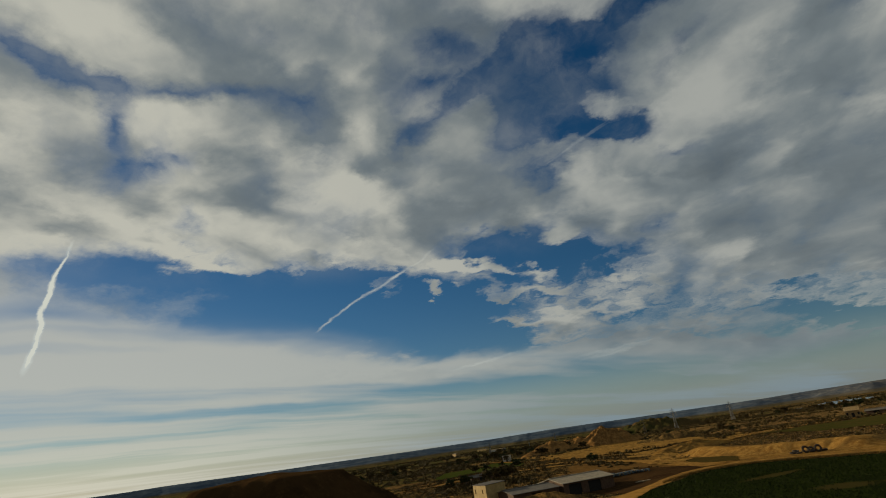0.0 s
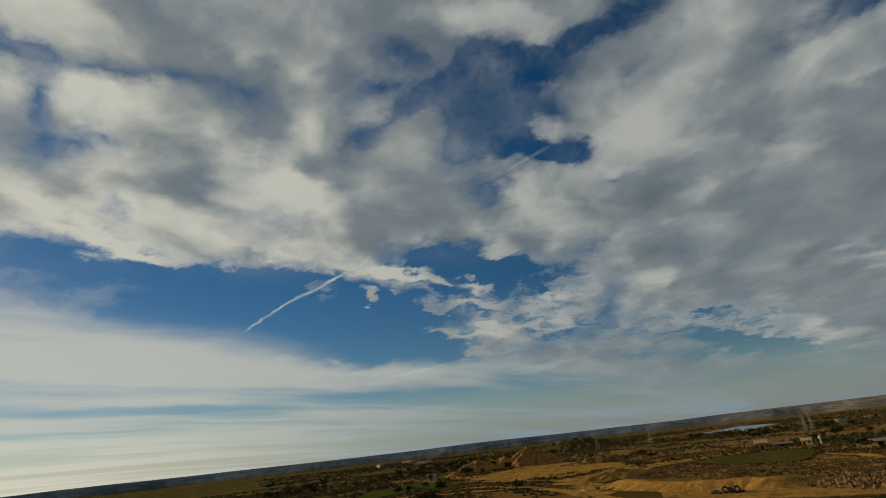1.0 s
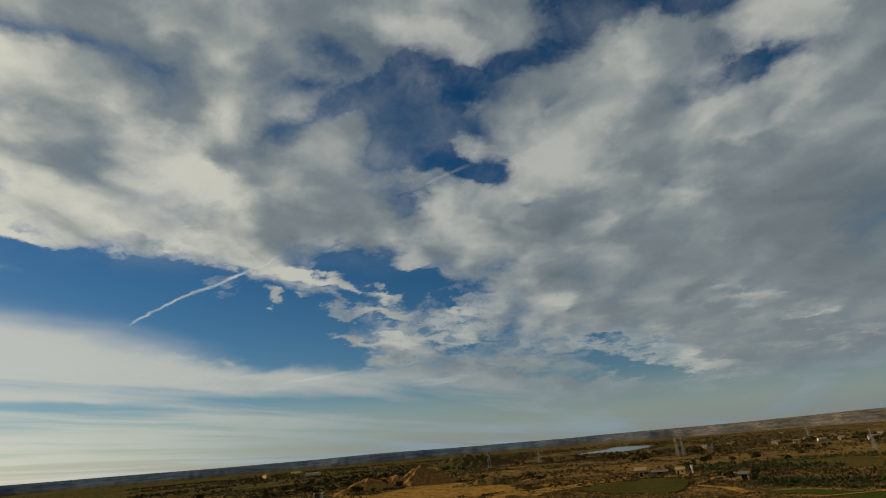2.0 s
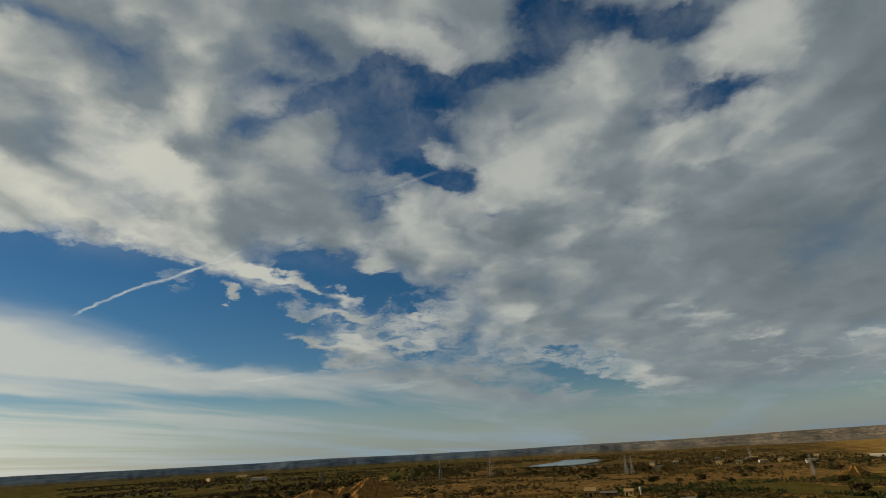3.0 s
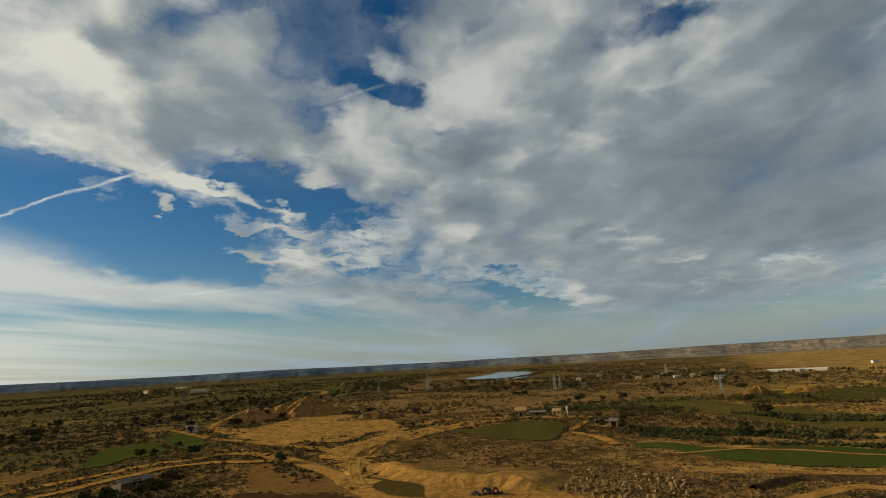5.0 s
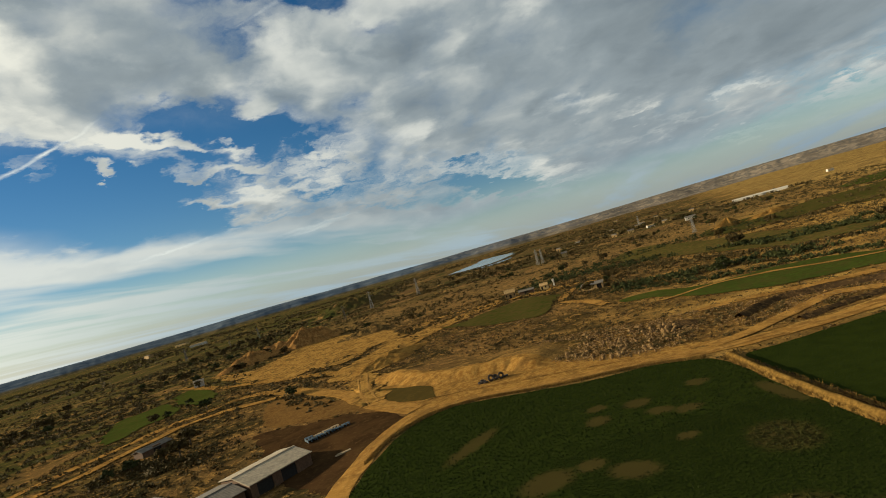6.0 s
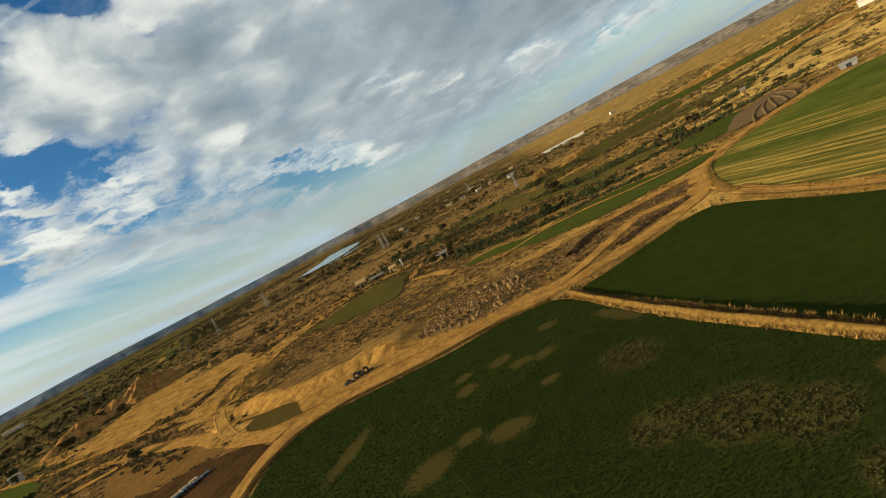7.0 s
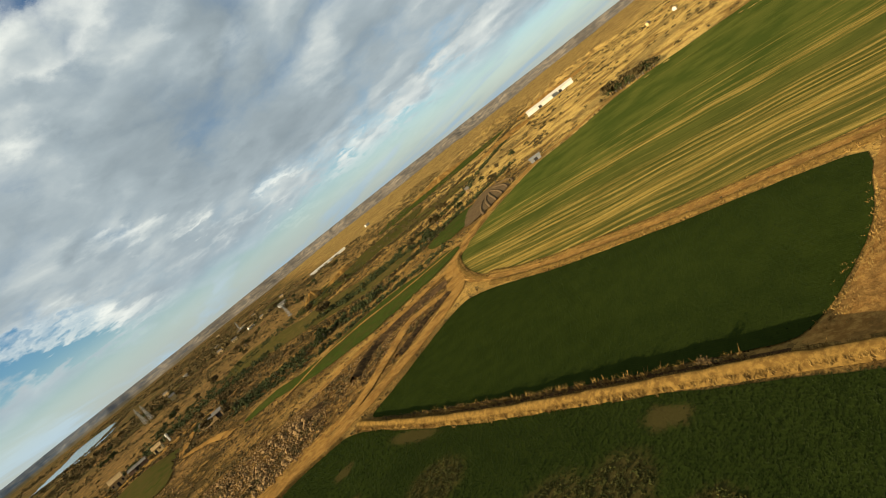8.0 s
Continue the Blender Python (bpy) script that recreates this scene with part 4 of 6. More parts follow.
sheet_of("field_5", [(58.8, 174), (61, 180), (71.5, 177), (79, 163.5), (94, 157), (111.8, 150), (120, 138), (127, 131), (124.5, 122.8), (112.9, 120.8), (99.6, 126), (85.6, 132), (77, 141.5), (71, 152), (66, 166)], GREEN, 0.25, "long narrow green crop plot", "field", 4, 1)
sheet_of("field_6", [(110.4, 327.7), (116.8, 279.5), (124.3, 224.8), (133.4, 190.3), (151.1, 177.4), (168.7, 195.2), (167, 230.6), (155.4, 289.3), (144.1, 362.6)], PATCHY, 0.3, "green crop plot behind a row of shrubs", "field", 5, 1)
sheet_of("field_7", [(-135.8, 198.6), (-157.5, 246.3), (-149.6, 255.6), (-142.8, 262.6), (-124.0, 236.1), (-120.0, 219.5), (-125.8, 211.9), (-126.9, 195.2)], GREEN, 0.3, "patchy green plot in the scrub", "field", 6, 3)
sheet_of("field_14", [(-144.0, 272.4), (-140.9, 293.6), (-115.5, 255.2), (-108.0, 229.3), (-120.2, 237.2)], GREEN, 0.3, "patchy green plot beside a small white hut", "field", 6, 3)
sheet_of("field_15", [(-138.6, 304.3), (-129.9, 311.5), (-95.4, 256.9), (-104.3, 254.2), (-118.7, 265.9)], PATCHY, 0.3, "thin green plot below a spoil heap", "field", 6, 3)
sheet_of("field_8", [(-475.7, 1386.9), (-178.2, 1039.8), (-91, 1155.9), (-258.3, 1497.1), (-401.8, 1648.5)], OLIVE, 0.8, "pale green far pasture on a rise", "field", 40, 8)
sheet_of("field_13", [(218.7, 258.6), (240.8, 240), (267.6, 226.3), (292.1, 244), (256.9, 278.5), (230, 281.8)], PATCHY, 0.35, "small far green plot between hedges", "field", 5, 1)
sheet_of("field_9", [(170.4, 293.1), (255.5, 277.1), (306.2, 316), (237.2, 353.1), (183.8, 341.9)], OLIVE, 0.4, "thin green plot among dry land", "field", 6, 2)
sheet_of("field_10", [(150.8, 162.7), (180.3, 163.1), (177.4, 145.7), (155.2, 138.3), (140.8, 144)], GREEN, 0.25, "small green plot by the road", "field", 4, 1)
sheet_of("field_11", [(146.7, 135.5), (164.7, 130.6), (179.6, 133.3), (197.9, 157.7), (175.1, 154.6)], PLOUGH, 0.3, "small grey ploughed plot", "field", 3, 0.7)
sheet_of("field_12", [(308.2, 367), (429.4, 309.2), (499.5, 347.5), (386.5, 421.9)], GREEN, 0.4, "far green strip among golden grass", "field", 8, 2)
sheet_of("bare_corner", [(44.8, 19), (46.6, 21.8), (50.5, 19.6), (55, 17.8), (61, 16), (67, 15.4), (73.4, 15), (79, 10), (78, -20), (66, -60), (41.6, -60), (42.2, 4), (43.2, 15)], CLAY, 0.07, "dry bare earth corner beside the fields", "soil", 2.5, 0.5)
sheet_of("yard", [(-12.9, 110.0), (-19.7, 121.3), (-30.1, 131.2), (-36.8, 130.9), (-48.7, 136.0), (-55.6, 136.8), (-47.3, 115.3), (-38.5, 96.6), (-24.2, 83.6), (-22.1, 90.7), (-19.2, 100.7), (-15.8, 107.7)], YARDSHADE, 0.07, "dark brown farmyard soil beside the shed", "yard", 3, 2.2)
sheet_of("bare_soil", [(-63.6, 168.5), (-63.0, 180.4), (-42.5, 159.4), (-28.6, 140.9), (-17.1, 121.3), (-19.7, 121.7), (-30.3, 132.3), (-37.0, 132.0), (-47.8, 137.8), (-55.3, 144.3)], BROWN, 0.06, "bare brown soil between tracks", "soil", 3, 1)
sheet_of("waste_ground", [(17.2, 149.7), (38, 145.9), (56, 133), (74, 129), (90, 122.5), (104, 116.5), (98, 109), (88, 100), (76, 97.5), (60, 97.6), (50.2, 100.6), (39.8, 107), (25.3, 122.1)], WASTE, 0.06, "rubbly brown waste ground", "soil", 2.5, 1)
sheet_of("eroded_ground", [(-46.8, 187.3), (-35.1, 229.4), (-13.2, 257.1), (9.4, 276.9), (32.5, 295.2), (26.1, 272.9), (5.2, 246.8), (-13.2, 225.8), (-21.2, 202.2), (-25.2, 181.2)], GOLD, 0.3, "golden eroded ground beside the track", "soil", 4, 3)
sheet_of("eroded_ground", [(-145.0, 322.9), (-134.8, 316.4), (-103.6, 290.2), (-95.9, 293.0), (-63.2, 261.8), (-58.8, 291.7), (-36.9, 269.6), (-44.5, 226.8), (-61.1, 228.3), (-82.6, 247.5), (-103.5, 258.9)], GOLD, 0.35, "golden eroded ground below the spoil heaps", "soil", 6, 4)
sheet_of("eroded_slope", [(-101.6, 264.2), (-107.1, 301.1), (-102.7, 327.3), (-97.4, 359.0), (-80.0, 363.2), (-58.5, 343.1), (-34.2, 309.6), (-24.8, 259.0), (-37.7, 251.2), (-51.4, 239.7), (-63.7, 229.4), (-77.4, 229.7)], GOLD, 0.3, "golden eroded slope between scrub", "soil", 5, 3)
sheet_of("sandy_ground", [(-29.2, 150.3), (-15.3, 147.3), (-3.3, 137.9), (13, 128.7), (25.3, 120), (37, 110), (49.1, 101.5), (36, 101), (15, 108), (0.7, 113.6), (-10.3, 114.5), (-19.3, 124.8)], OCHRE, 0.08, "ochre sandy ground along the track", "soil", 2.5, 1)
sheet_of("pond", [(-24.3, 148.4), (-16.8, 142), (-9.1, 135.1), (-7.8, 125), (-7.6, 121.5), (-11, 122.5), (-17.5, 128.5), (-22.4, 137.4)], MUD, 0.13, "shallow muddy olive pond beside the track", "pond", 2.5, 0.5)
ribbon("track_1", MAIN_TRACK, 4.6, TRACK, 0.12, "sandy farm track with worn wheel ruts", "track")
ribbon("track_2", [(47, 99), (55.4, 100), (64.5, 103), (73.9, 107), (81, 109.4), (86, 107), (90, 102)], 3.4, TRACK, 0.22, "narrow sandy side track", "track", seed=2)
ribbon("track_10", [(62, 131), (74.2, 128), (87.9, 122.6), (101, 117.4), (108, 114.2)], 4.2, TRACK, 0.2, "sandy track below a green plot", "track", seed=14)
ribbon("track_3", [(-12, 116.5), (-19.5, 126), (-26.9, 139.1), (-35.6, 157), (-49.7, 177), (-64, 194.5), (-82, 208), (-101.8, 197.4), (-116, 178), (-131, 150)], 5.6, TRACK, 0.15, "sandy track past the pond", "track", seed=3)
ribbon("track_4", [(-58.4, 184.2), (-88.6, 189.3), (-103.2, 172.1), (-115.6, 143.7), (-131.5, 123.3)], 4.5, TRACK, 0.3, "sandy track through the scrub", "track", seed=4)
ribbon("track_5", [(-23.6, 134.4), (-27.2, 147.7), (-30.5, 165.7), (-33.1, 190), (-32.6, 205), (-28.4, 234), (-22, 262), (-10, 284), (6, 292), (24.6, 286), (40, 278), (70, 262)], 8.0, GOLD, 0.22, "wide sandy track to the farm", "track", seed=5, ragged=5)
TRACK_6 = [(94, 97), (88.6, 87), (85, 77.3), (82.4, 68), (81, 58), (80, 48), (79.3, 38), (79.7, 26), (79.8, 16), (81, 2), (88, -30), (100, -60)]
ribbon("track_6", TRACK_6, 2.6, TRACK, 0.13, "straight sandy track between the fields", "track", seed=6)
ribbon("track_7", [(55.2, 180), (53.2, 196.9), (49.1, 214.7), (59, 240.5), (75.6, 255.7)], 4.0, TRACK, 0.3, "curving path past the meadow", "track", seed=7)
ribbon("track_8", [(63.6, 157.3), (87.8, 155), (117.1, 133.3), (128.7, 125.3)], 1.6, TRACK, 0.35, "pale path along a green plot", "track", seed=8)
ribbon("track_9", [(-33.1, 190.7), (-68.1, 222.5), (-105.7, 254.9), (-160, 313.8)], 5.0, OCHRE, 0.3, "eroded ochre track in the scrub", "track", seed=9, ragged=2)
sheet_of("junction", [(89.3, 95.8), (98.3, 100.6), (112.2, 114.4), (104.2, 112.8), (96.2, 106.9), (87.1, 97.8)], TRACK, 0.2, "widened sandy track junction", "track", 2, 0.6)
VERGE_1 = [(46, 90), (44.7, 78), (43.4, 63), (43, 52), (43, 42), (43.1, 32), (43.1, 22), (43, 14)]
VERGE_2 = [(90.5, 86.5), (86.4, 76), (84, 66), (82.9, 56), (81.6, 46), (81, 36), (81.3, 24), (81.8, 10), (88, -20)]
VERGE_3 = [(84.4, 82), (82.2, 74.5), (79.6, 62), (78.6, 52), (77.8, 42), (77.6, 32), (78, 22), (78.2, 12)]
VERGE_4 = [(88.4, 85.5), (92, 92.5), (100, 102.6), (109, 111.6), (117, 117)]
ribbon("verge_1", VERGE_1, 2.0, BANKSOIL, 0.06, "low bank of dry grass between the fields", "bank", [0, 0.4, 0.75, 0.9, 0.75, 0.35, 0], 0.8, 0.4, 21)
ribbon("verge_2", VERGE_2, 1.3, BANKSOIL, 0.10, "dry grass verge along the field track", "bank", [0, 0.2, 0.3, 0.2, 0], 0.8, 0.4, 23)
ribbon("verge_3", VERGE_3, 1.8, BANKSOIL, 0.10, "dry grass verge beside the track", "bank", [0, 0.25, 0.35, 0.2, 0], 0.8, 0.4, 25)
ribbon("verge_4", VERGE_4, 1.6, BANKSOIL, 0.10, "grassy verge round the field corner", "bank", [0, 0.2, 0.3, 0.2, 0], 0.8, 0.3, 27)
# earth path; its dark tone takes in the shadow behind the bank
ribbon("path_1", [(46.4, 88.6), (45.6, 79), (44.6, 64), (44.5, 50), (44.6, 36), (44.7, 22)], 1.2, YARDSHADE, 0.09, "dark earth path along the hedge, bank's shadow in its colour", "path", seed=12, ragged=0.3)
for k in range(6):
    ribbon("furrow", [(150 + 6 * k, 128 + 0.6 * k), (158 + 6 * k, 135 + 0.5 * k), (168 + 5 * k, 142 + 0.6 * k), (178 + 3.4 * k, 147 + 0.8 * k)], 1.2, PLOUGH, 0.34, "curved ridge of ploughed soil", "furrow", [0, 0.2, 0.3, 0.2, 0], 1.2, 0.3, 60 + k)
ribbon("soil_berm", [(62, 112), (72, 117), (82, 116), (92, 111.5), (97, 107)], 3.4, SHADOWSOIL, 0.1, "dark berm of dumped soil beside the track", "bank", [0, 0.5, 0.95, 1.1, 0.8, 0.4, 0], 0.8, 1.0, 71)
ribbon("soil_berm", [(66, 98.6), (76, 100), (84, 100.6), (89, 99.6)], 2.4, SHADOWSOIL, 0.1, "low dark berm between two tracks", "bank", [0, 0.3, 0.6, 0.6, 0.4, 0.2, 0], 0.8, 0.8, 73)


def beside(points, off, step=1.2):
    """A plan line at a distance beside another."""
    line = curve(points, step)
    tan = np.gradient(line, axis=0)
    tan /= np.linalg.norm(tan, axis=1)[:, None]
    return line + off * np.stack([tan[:, 1], -tan[:, 0]], 1)


RUT = earth("worn_rut_soil", (0.31, 0.163, 0.040), (0.235, 0.118, 0.030), (0.39, 0.222, 0.060), 0.3, 1.4, 0.06, mottle=0.4)

TRACK_3, TRACK_5 = [(-12, 116.5), (-19.5, 126), (-26.9, 139.1), (-35.6, 157), (-49.7, 177), (-64, 194.5)], [(-23.6, 134.4), (-27.2, 147.7), (-30.5, 165.7), (-33.1, 190), (-32.6, 205), (-28.4, 234)]
for k, (way_line, off, wide) in enumerate(((MAIN_TRACK[3:11], -0.9, 0.5), (MAIN_TRACK[3:11], 0.9, 0.55), (MAIN_TRACK[10:16], 0.2, 0.6), (TRACK_3, -0.9, 0.6), (TRACK_3, 0.9, 0.5), (TRACK_6, -0.7, 0.45), (TRACK_6, 0.7, 0.45),
                                           ([(-20, 122), (-4, 121), (14, 114), (36, 105)], 0.0, 0.6), (TRACK_5, -1.6, 0.7), (TRACK_5, 1.2, 0.6))):
    ribbon("wheel_rut", beside(way_line, off)[::3], wide, RUT, 0.20 if k < 8 else 0.29, "worn wheel rut along a sandy track", "rut", [-0.01, 0.006, 0.008, 0.006, -0.01], 1.2, 0.7, 80 + k)

# ---------------------------------------------------------------- far hills and lake
cols, az = 1800, np.radians(np.linspace(-105, 105, 1800))
deg = np.degrees(az)
crest = 54 + 7 * rough_noise(deg * 10, deg * 0, 90, 4, 31) + 10 * ease(deg, 12, 40) - 26 * ease(deg, 50, 88) - 4 * ease(deg, -10, 10) * ease(-deg, -25, -10)
rows = []
for d in np.linspace(0, 1, 26):
    dist = 2300 + 2300 * d
    x, y = np.sin(az) * dist, np.cos(az) * dist
    mesa = 0.5 + 0.5 * rough_noise(x, y, 420, 5, 37)
    h = 0.32 * d ** 1.5 + 0.68 * ease(d + 0.30 * (mesa - 0.5), 0.66, 0.80)
    rows.append(np.stack([x, y, -24 + (crest + 24) * h + 9 * (d * (1.02 - d)) * rough_noise(x, y, 130, 5, 41)], 1))
v = np.stack(rows, 0).reshape(-1, 3)
i = np.arange(len(v)).reshape(26, cols)
q = np.stack([i[:-1, :-1], i[:-1, 1:], i[1:, 1:], i[1:, :-1]], -1).reshape(-1, 4)
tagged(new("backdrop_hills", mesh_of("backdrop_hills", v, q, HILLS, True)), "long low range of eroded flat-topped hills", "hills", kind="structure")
LAKE = [(46, 1360), (88, 1262), (130, 1165), (193, 1270), (240, 1500), (285, 1780), (258, 1960), (205, 1990), (150, 1720), (100, 1580)]
lake_edge = curve(LAKE, 12, True)
bm = bmesh.new()
bm.faces.new([bm.verts.new((x + 6 * math.sin(k), y, -11.2)) for k, (x, y) in enumerate(lake_edge)])
me = bpy.data.meshes.new("water")
bm.to_mesh(me)
bm.free()
me.materials.append(WATER)
tagged(new("water", me), "pale grey lake among dark scrub", "lake", kind="structure")

# ---------------------------------------------------------------- excavated bank, mounds
def heap(name, m, a, b, h, mat, label, category, seed, gullies=0.35, res=56, lump=0.26, cap=None):
    """A spoil heap: an uneven mound with slumped, gullied sides."""
    u = np.linspace(-1, 1, res)
    x, y = np.meshgrid(u, u)
    t = np.arctan2(y, x)
    r = np.hypot(x, y) / (1 + 0.22 * rough_noise(np.cos(t) * 3 + seed, np.sin(t) * 3, 1.2, 3, seed))
    z = h * np.clip(1 - r ** 1.6, 0, 1) ** 1.2 * (1 + gullies * rough_noise(np.cos(t) * 6 + seed, np.sin(t) * 6 + 0.8 * r, 0.7, 3, seed + 2))
    z = z + h * lump * rough_noise(x * a, y * b, 4.5, 4, seed + 5) * (r < 0.97) - 0.6 * (r >= 1)
    if cap:
        z = np.where(z > cap, cap + 0.18 * (z - cap), z)
    i = np.arange(res * res).reshape(res, res)
    q = np.stack([i[:-1, :-1], i[:-1, 1:], i[1:, 1:], i[1:, :-1]], -1).reshape(-1, 4)
    q = q[(r.ravel()[q] < 1.12).any(1)]
    ob = new(name, mesh_of(name, np.stack([x * a, y * b, z], -1).reshape(-1, 3), q, mat, True))
    ob.matrix_world = m
    return tagged(ob, label, category, kind="structure")


def at(x, y, rz=0, dz=0.0):
    return pose(x, y, float(ground_z(x, y)) + dz, 0, 0, rz)


line = curve([(-27.2, 171.8), (-17, 153), (-8, 141), (3, 134), (13, 130.5), (20, 120.5)], 0.5)
tan = np.gradient(line, axis=0)
tan /= np.linalg.norm(tan, axis=1)[:, None]
left = np.stack([-tan[:, 1], tan[:, 0]], 1)
along = np.linspace(0, 1, len(line))
tall = 2.0 * ease(along, 0, 0.25) * ease(1 - along, 0, 0.12) * (1 + 0.15 * rough_noise(line[:, 0], line[:, 1], 9, 3, 2))
rows = []
for off, h in ((-5.0, -0.05), (-3.8, 0.12), (-2.6, 0.38), (-1.3, 0.70), (0, 0.95), (0.7, 1.0), (3, 0.95), (8, 0.7), (15, 0.3), (22, -0.05)):
    cut = rough_noise(along * 130, along * 0 + off * 0.2, 3.6, 5, 5)
    o = off + 0.75 * cut * (1.3 if -4 < off < 0.8 else 0.2)
    p = line + left * o[:, None]
    rows.append(np.column_stack([p, ground_z(p[:, 0], p[:, 1]) + tall * h + 0.15 * rough_noise(p[:, 0], p[:, 1], 2.5, 3, 9) * (h > 0)]))
v = np.stack(rows, 1).reshape(-1, 3)
i = np.arange(len(v)).reshape(-1, len(rows))
q = np.stack([i[:-1, :-1], i[1:, :-1], i[1:, 1:], i[:-1, 1:]], -1).reshape(-1, 4)
tagged(new("earth_bank", mesh_of("earth_bank", v, q[(np.arange(len(q)) % (len(rows) - 1)) < 6], OCHRE, True)), "excavated ochre earth bank with rain gullies", "bank", kind="structure")
tagged(new("earth_plateau", mesh_of("earth_plateau", v, q[(np.arange(len(q)) % (len(rows) - 1)) >= 6], LAND, True)), "scrubby ground sloping away behind the bank", "bank", kind="structure")

heap("spoil_heap", at(-95.4, 367.9, 20), 26, 16, 10, RED, "reddish spoil heap with slumped sides", "mound", 3)
heap("spoil_heap", at(-126.5, 341.7, 35), 24, 13, 6.5, RED, "reddish spoil heap with slumped sides", "mound", 5)
heap("spoil_heap", at(-113.9, 364.3, 10), 30, 12, 6.0, RED, "long reddish spoil heap among scrub", "mound", 8)
heap("dark_mound", at(-47.1, 325, 10), 20, 12, 4.0, LAND, "low dark scrubby mound", "mound", 9)
heap("dark_mound", at(-119.1, 770.7, 0), 70, 30, 15, LAND, "low dark wooded knoll", "mound", 14)
heap("earth_mound", at(194, 334.7, 15), 14, 5, 5, OCHRE, "yellow earth mound beside a green plot", "mound", 12)
heap("earth_mound", at(223.2, 332.3, 5), 20, 6, 3.2, OCHRE, "long yellow earth mound", "mound", 16)
heap("earth_mound", at(-25.2, 197.6, 60), 26, 10, 2.6, OCHRE, "low ochre mound beside the track", "mound", 18)
# the near-black soil here puts shadow into the heap's colour
heap("earth_mound", at(52.5, 121.5, -35), 6, 3.2, 0.9, SHADOWSOIL, "small heap beside the stones, dark shadow in its colour", "mound", 23)
heap("earth_mound", at(-42.7, 83.1, 20), 11, 7, 2.2, LAND, "stony overgrown heap beside the shed", "mound", 25)
for x, y, a, b, h, r in ((433.6, 390.9, 60, 14, 4, -10), (378.8, 256.2, 40, 10, 2.5, -20), (569, 443, 90, 22, 6, -15), (528, 280.7, 60, 16, 4, -35),
                         (581.2, 103.9, 70, 18, 5, -60), (703.8, 333.7, 110, 26, 8, -30), (650.5, 645.4, 100, 22, 7, 10), (839.6, 563.2, 120, 28, 9, -12)):
    heap("rocky_ridge", at(x, y, r), a, b, h, OCHRE if h < 5 else LAND, "low golden eroded ridge", "ridge", int(x + y) % 97, 0.5, 72)
# backlit mound: its shade is put into a darker soil colour
heap("earth_mound", at(-66, 32.6, 40), 23, 16, 15.5, YARDSHADE, "tall reddish earth mound beside the sheds, shade in its dark colour", "mound", 33, 0.1, 64, 0.05, 11.2)

# ---------------------------------------------------------------- buildings
def gabled(name, m, length, width, eaves, ridge, wall_mat, roof_mat, label, category, doors=(), windows=(), overhang=0.35, lean=False):
    """A building along its own x axis: thick walls, a pitched roof, doors and windows set into the front (-y) and the ends."""
    ob = thing(name, m, label, category)
    L, B, t = length / 2, width / 2, 0.3
    bm = bmesh.new()
    # front wall built round its openings
    cuts = sorted([(x - w / 2, x + w / 2, 0.0, h) for x, w, h in doors] + [(x - w / 2, x + w / 2, z, z + h) for x, z, w, h in windows])
    x = -L
    for x0, x1, z0, z1 in cuts:
        box(bm, x, x0, -B, -B + t, -0.5, eaves)
        if z0 > 0:
            box(bm, x0, x1, -B, -B + t, -0.5, z0)
        box(bm, x0, x1, -B, -B + t, z1, eaves)
        x = x1
    box(bm, x, L, -B, -B + t, -0.5, eaves)
    bmesh.ops.remove_doubles(bm, verts=bm.verts, dist=1e-4)
    part("front_wall", bm, wall_mat, ob)
    bm = bmesh.new()
    box(bm, -L, L, B - t, B, -0.5, ridge if lean else eaves)
    part("back_wall", bm, wall_mat, ob)
    for s in (-1, 1):
        bm = bmesh.new()
        xa, xb = (-L, -L + t) if s < 0 else (L - t, L)
        outline = [(-B + t, -0.5), (B - t, -0.5), (B - t, ridge if lean else eaves), (-B + t, eaves)] if lean else [(-B + t, -0.5), (B - t, -0.5), (B - t, eaves), (0, ridge - 0.05), (-B + t, eaves)]
        ring = [[bm.verts.new((xx, y, z)) for y, z in outline] for xx in (xa, xb)]
        bm.faces.new(ring[0])
        bm.faces.new(ring[1])
        for k in range(len(outline)):
            bm.faces.new((ring[0][k], ring[0][(k + 1) % len(outline)], ring[1][(k + 1) % len(outline)], ring[1][k]))
        part("end_wall", bm, wall_mat, ob)
    slopes = [(-B - overhang, eaves - 0.1, B + overhang, ridge + 0.1)] if lean else [(-B - overhang, eaves - overhang * (ridge - eaves) / B, 0.0, ridge), (B + overhang, eaves - overhang * (ridge - eaves) / B, 0.0, ridge)]
    for y0, z0, y1, z1 in slopes:
        bm = bmesh.new()
        n = max(4, int(length / 0.45))
        xs = np.linspace(-L - overhang, L + overhang, n * 2 + 1)
        low, high = [], []
        for k, xx in enumerate(xs):
            c = 0.035 * (k % 2)
            low.append((bm.verts.new((xx, y0, z0 + c)), bm.verts.new((xx, y1, z1 + c))))
            high.append((bm.verts.new((xx, y0, z0 + 0.12 + c)), bm.verts.new((xx, y1, z1 + 0.12 + c))))
        for k in range(len(xs) - 1):
            bm.faces.new((high[k][0], high[k + 1][0], high[k + 1][1], high[k][1]))
            bm.faces.new((low[k][0], low[k][1], low[k + 1][1], low[k + 1][0]))
            bm.faces.new((low[k][0], low[k + 1][0], high[k + 1][0], high[k][0]))
            bm.faces.new((low[k][1], high[k][1], high[k + 1][1], low[k + 1][1]))
        for k in (0, -1):
            bm.faces.new((low[k][0], high[k][0], high[k][1], low[k][1]))
        part("roof", bm, roof_mat, ob)
    if not lean:
        bm = bmesh.new()
        box(bm, -L - overhang, L + overhang, -0.22, 0.22, ridge + 0.1, ridge + 0.24)
